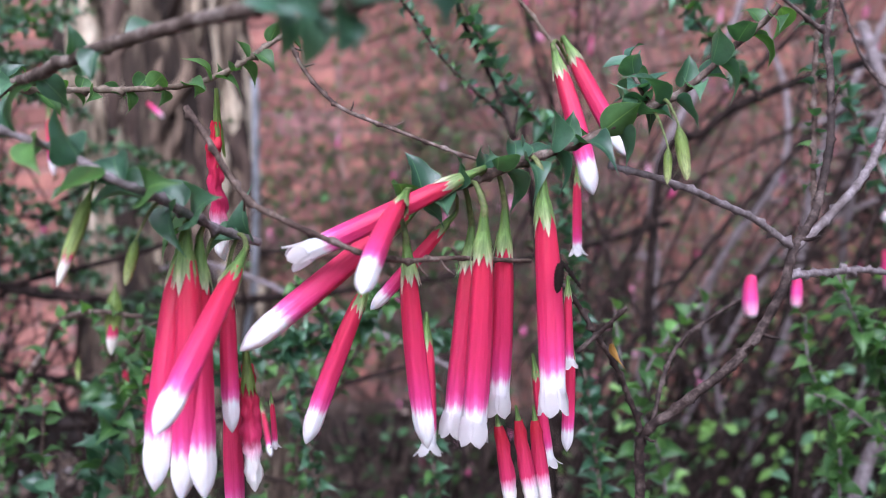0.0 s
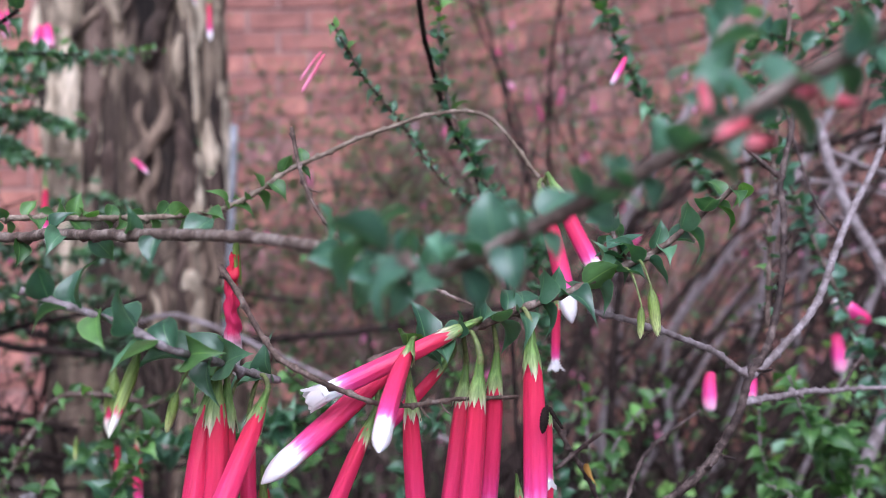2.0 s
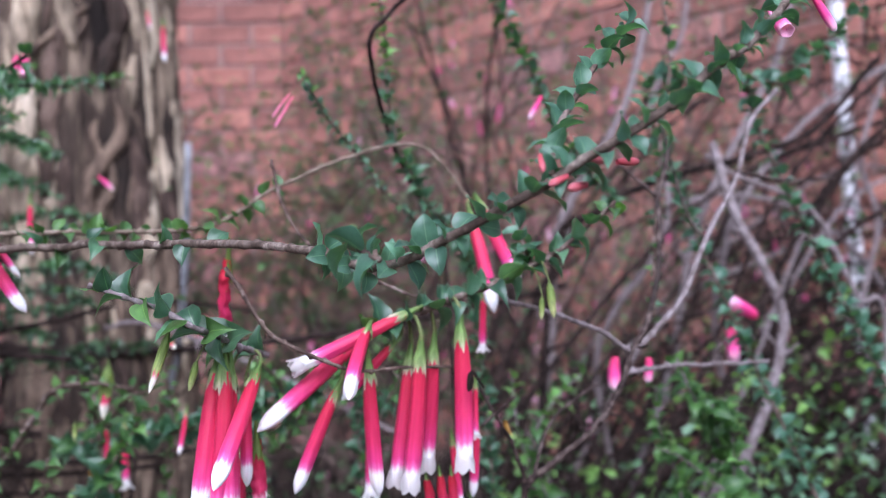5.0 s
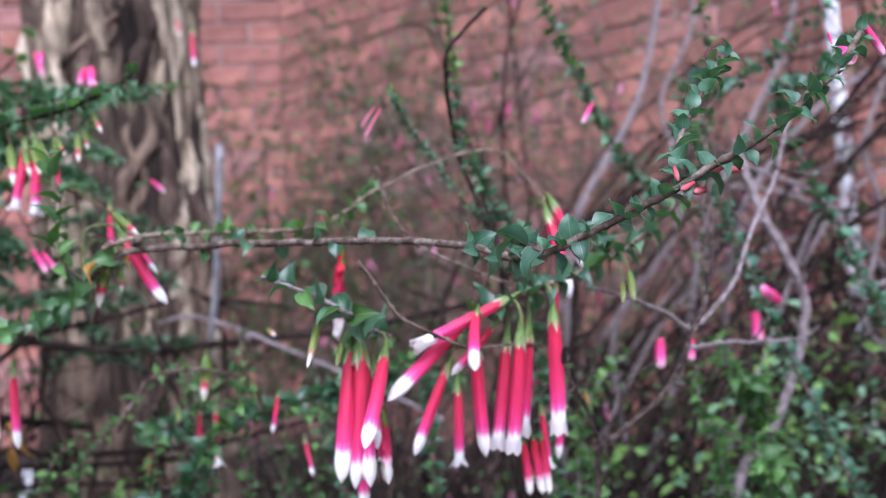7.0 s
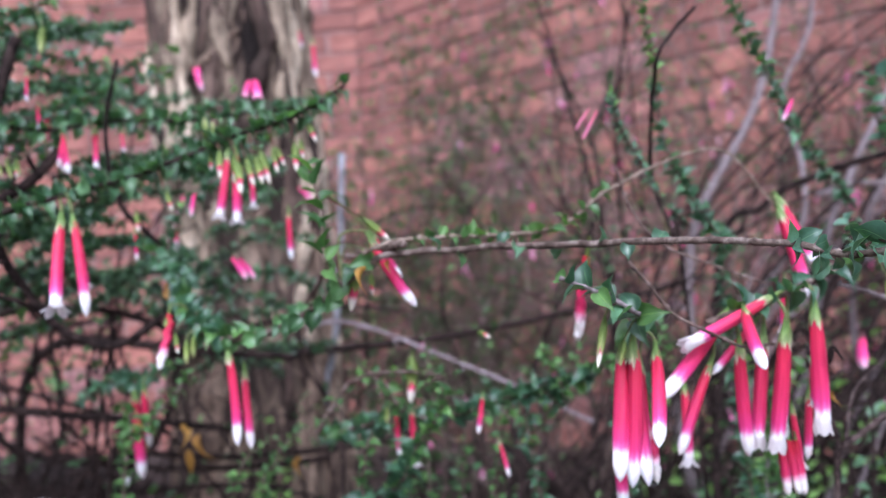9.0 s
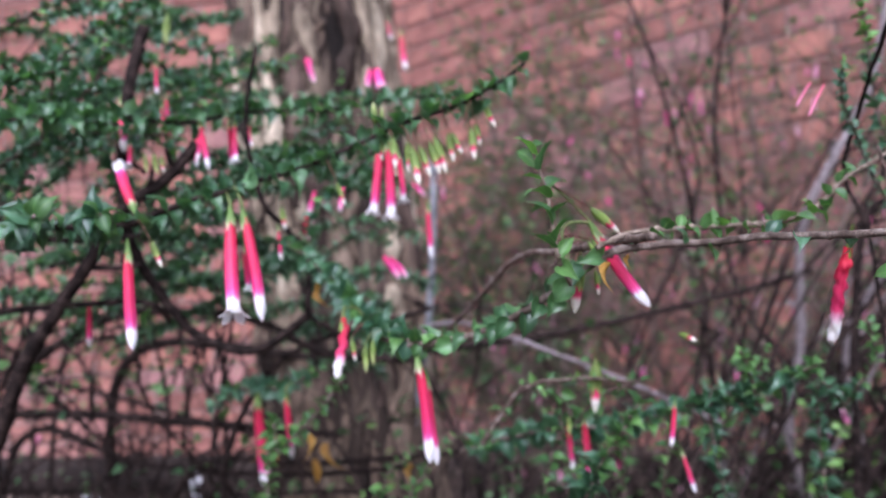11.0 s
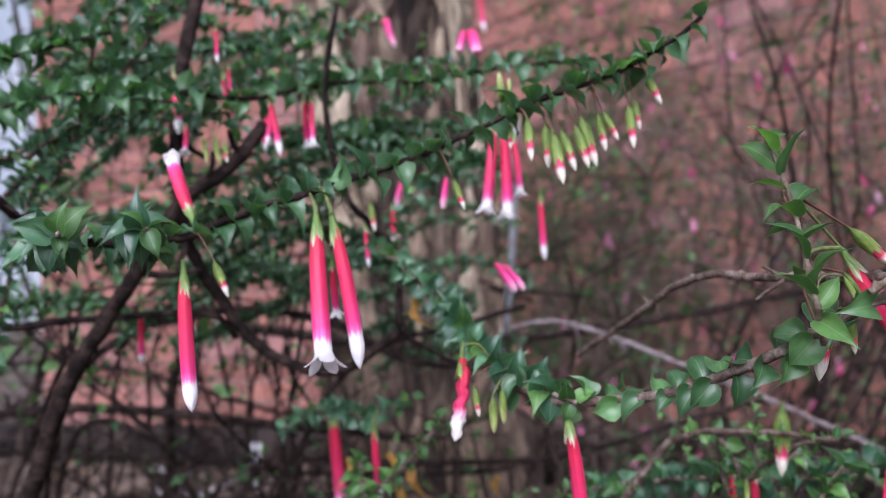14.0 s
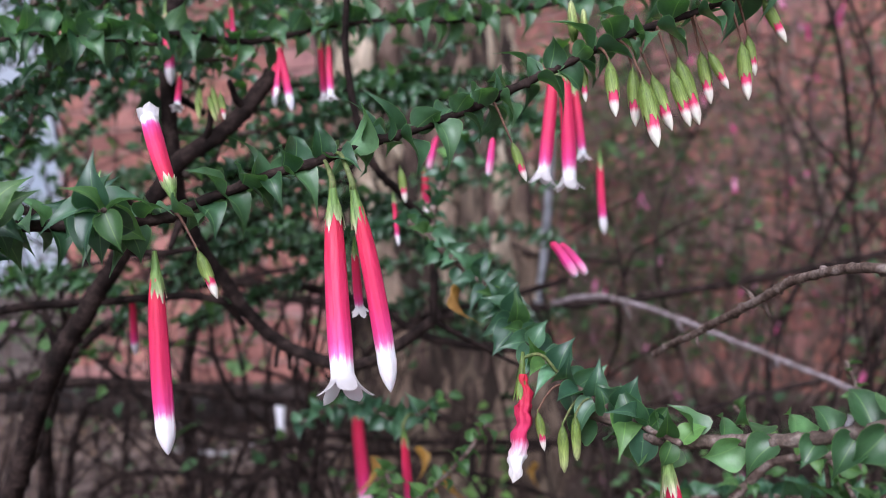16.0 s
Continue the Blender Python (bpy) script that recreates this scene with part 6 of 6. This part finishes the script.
shrub(-0.27, 0.60, 0.13, 0.54, 4, 0.10, 0.0, 140, "tangle of thin dark brown twigs with few leaves", M_LEAF_FAR, 0.1, 0.0020, 0.010)
shrub(-0.38, 0.66, 0.14, 0.54, 4, 0.10, 0.0, 141, "tangle of thin dark brown twigs with few leaves", M_LEAF_FAR, 0.1, 0.0022, 0.010)
rng = random.Random(77)
for i in range(20):
    x0, y0, z0 = rng.uniform(0.15, 0.55), rng.uniform(0.55, 1.0), rng.uniform(0.40, 0.66)
    run, rise = rng.uniform(0.25, 0.5), rng.uniform(0.02, 0.32)
    pts = [(x0, y0, z0)]
    for s in (0.3, 0.6, 1.0):
        pts.append((x0 + run * s + rng.uniform(-0.02, 0.02), y0 + rng.uniform(-0.05, 0.05), z0 + rise * math.sin(s * 1.7) + rng.uniform(-0.02, 0.02)))
    pts.insert(0, (x0 - 0.09, y0 + 0.01, 0.62 * z0 + 0.38 * GROUND))
    pts.insert(0, (x0 - rng.uniform(0.12, 0.34), y0 + 0.03, GROUND - 0.02))
    r = rng.uniform(0.0024, 0.0060)
    branch(pts, "bare arching dead branch low in the undergrowth", r, r * 0.6, leaves=0, mat=M_STEM_DARK if i % 3 else M_STEM)


rng = random.Random(78)
for i in range(36):
    x0, y0, z0 = rng.uniform(0.18, 0.50), rng.uniform(0.62, 1.05), rng.uniform(0.58, 0.86)
    run, rise = rng.uniform(0.25, 0.45), rng.uniform(0.04, 0.22)
    pts = [(x0 - rng.uniform(0.15, 0.42), y0 + 0.04, GROUND - 0.02), (x0 - 0.11, y0 + 0.01, 0.6 * z0 + 0.4 * GROUND), (x0, y0, z0)]
    for s in (0.35, 0.7, 1.0):
        pts.append((x0 + run * s + rng.uniform(-0.015, 0.015), y0 + rng.uniform(-0.04, 0.04), z0 + rise * math.sin(s * 1.9) + rng.uniform(-0.015, 0.015)))
    r = rng.uniform(0.0016, 0.0038)
    branch(pts, "bare arching dead branch in the undergrowth", r, r * 0.5, leaves=0, mat=M_STEM_DARK if i % 8 else M_STEM_GREY)


# ---- timber edging, plant labels ----
def make_edging():
    """Three rough round timbers laid end to end on the soil."""
    thing = new("garden_edging")
    thing.location = (-0.8, 2.36, GROUND)
    tagged(thing, "dark weathered round timber garden edging on the soil", "edging")
    rng = random.Random(9)
    for way, thick in (([(-2.1, 2.85), (-1.6, 2.665), (-1.13, 2.495)], 0.060), ([(-1.115, 2.485), (-0.8, 2.36), (-0.4, 2.19), (0.0, 2.02)], 0.064), ([(0.015, 2.012), (0.65, 1.74), (1.4, 1.55)], 0.061)):
        p, share, _ = spline([(x, y, GROUND + 0.052) for x, y in way], 0.03)
        radii = np.array([thick * (1 + 0.10 * noise.noise(Vector((q[0] * 6, thick * 90, 0)))) for q in p])
        radii[0] *= 0.9
        radii[-1] *= 0.9
        v, f = tube(p, radii, 18, rng, 0.05)
        v, f = list(v), list(f)
        n = len(p)
        f.append(tuple(range(17, -1, -1)))
        f.append(tuple((n - 1) * 18 + j for j in range(18)))
        under(new("timber", mesh_from("timber", v, f, M_LOG)), thing)


make_edging()


LABEL = box_mesh("plant_label", 0.022, 0.003, 0.12, M_WHITE, 0.0012)


def plant_label(place, turn, lean):
    ob = new("plant_label", LABEL)
    ob.matrix_basis = Matrix.Translation(place) @ pose(0, 0, 0.04, lean, 4, turn)
    tagged(ob, "small white plastic plant label stuck in the soil", "plant label", "plant labels")


def white_post(name, x, y, radius, label):
    p = [(x, y, GROUND - 0.05 + 0.1 * k) for k in range(30)]
    v, f = tube(np.array(p, float), np.full(30, radius), 20)
    tagged(new(name, mesh_from(name, v, f, M_WHITE)), label, "post")


for place, turn, lean in (((-0.82, 2.07, 0.32), 10, 6), ((-1.12, 2.24, 0.29), -70, 74), ((0.36, 1.66, 0.33), 0, -8), ((-0.99, 2.01, 0.28), -60, 76), ((-0.91, 2.03, 0.28), 70, 70)):
    plant_label(place, turn, lean)
white_post("downpipe", 1.24, 1.98, 0.019, "white painted downpipe standing against the brick wall")


# ---- brick walls, the pieces last ----
CORNER = Vector((-0.29, 3.25, 0))
TOP = 2.75


def brick_wall(name, start, end, label):
    along = (end - start)
    length = along.length
    along.normalize()
    back = Vector((-along.y, along.x, 0))
    if back.y < 0:
        back = -back
    mid = (start + end) / 2 + back * 0.050
    wall = new(name, box_mesh(name, length, 0.10, TOP - GROUND + 0.1, M_MORTAR, 0.002))
    turn = Matrix((along, back, Vector((0, 0, 1)))).transposed().to_4x4()
    wall.matrix_basis = Matrix.Translation((mid.x, mid.y, (TOP + GROUND - 0.1) / 2)) @ turn
    tagged(wall, label, "wall", kind="structure")
    rng = random.Random(len(name))
    kinds = [box_mesh("brick", 0.230 + rng.uniform(-0.003, 0.003), 0.02, 0.076 + rng.uniform(-0.002, 0.002), M_BRICK, 0.004) for _ in range(4)]
    short = box_mesh("half_brick", 0.112, 0.02, 0.076, M_BRICK, 0.004)
    inv = wall.matrix_basis.inverted()
    rows = int((TOP - GROUND) / 0.086)
    for r in range(rows):
        z = GROUND + 0.043 + r * 0.086
        n = int(length / 0.24)
        if r % 2:
            p = start + along * 0.058
            b = new("brick", short)
            b.parent = wall
            b.matrix_basis = inv @ Matrix.Translation((p.x, p.y, z)) @ turn
        for c in range(n + 1):
            s = (c + 0.5 + (0.5 if r % 2 else 0)) * 0.24
            if s - 0.12 > length - 0.1:
                continue
            half = s > length - 0.115
            if half:
                s = length - 0.058
            p = start + along * s
            b = new("brick", short if half else rng.choice(kinds))
            b.parent = wall
            b.matrix_basis = inv @ Matrix.Translation((p.x, p.y, z)) @ turn @ pose(0, rng.uniform(-0.001, 0.003), 0, 0, rng.uniform(-0.4, 0.4), 180 if rng.random() < 0.5 else 0)
    return wall


brick_wall("wall_left", CORNER + Vector((-1.80, 0.04, 0)), CORNER.copy(), "red brick garden wall with grey mortar joints")
brick_wall("wall_right", CORNER.copy(), CORNER + Vector((2.24, -1.68, 0)), "red brick garden wall running towards the viewer")
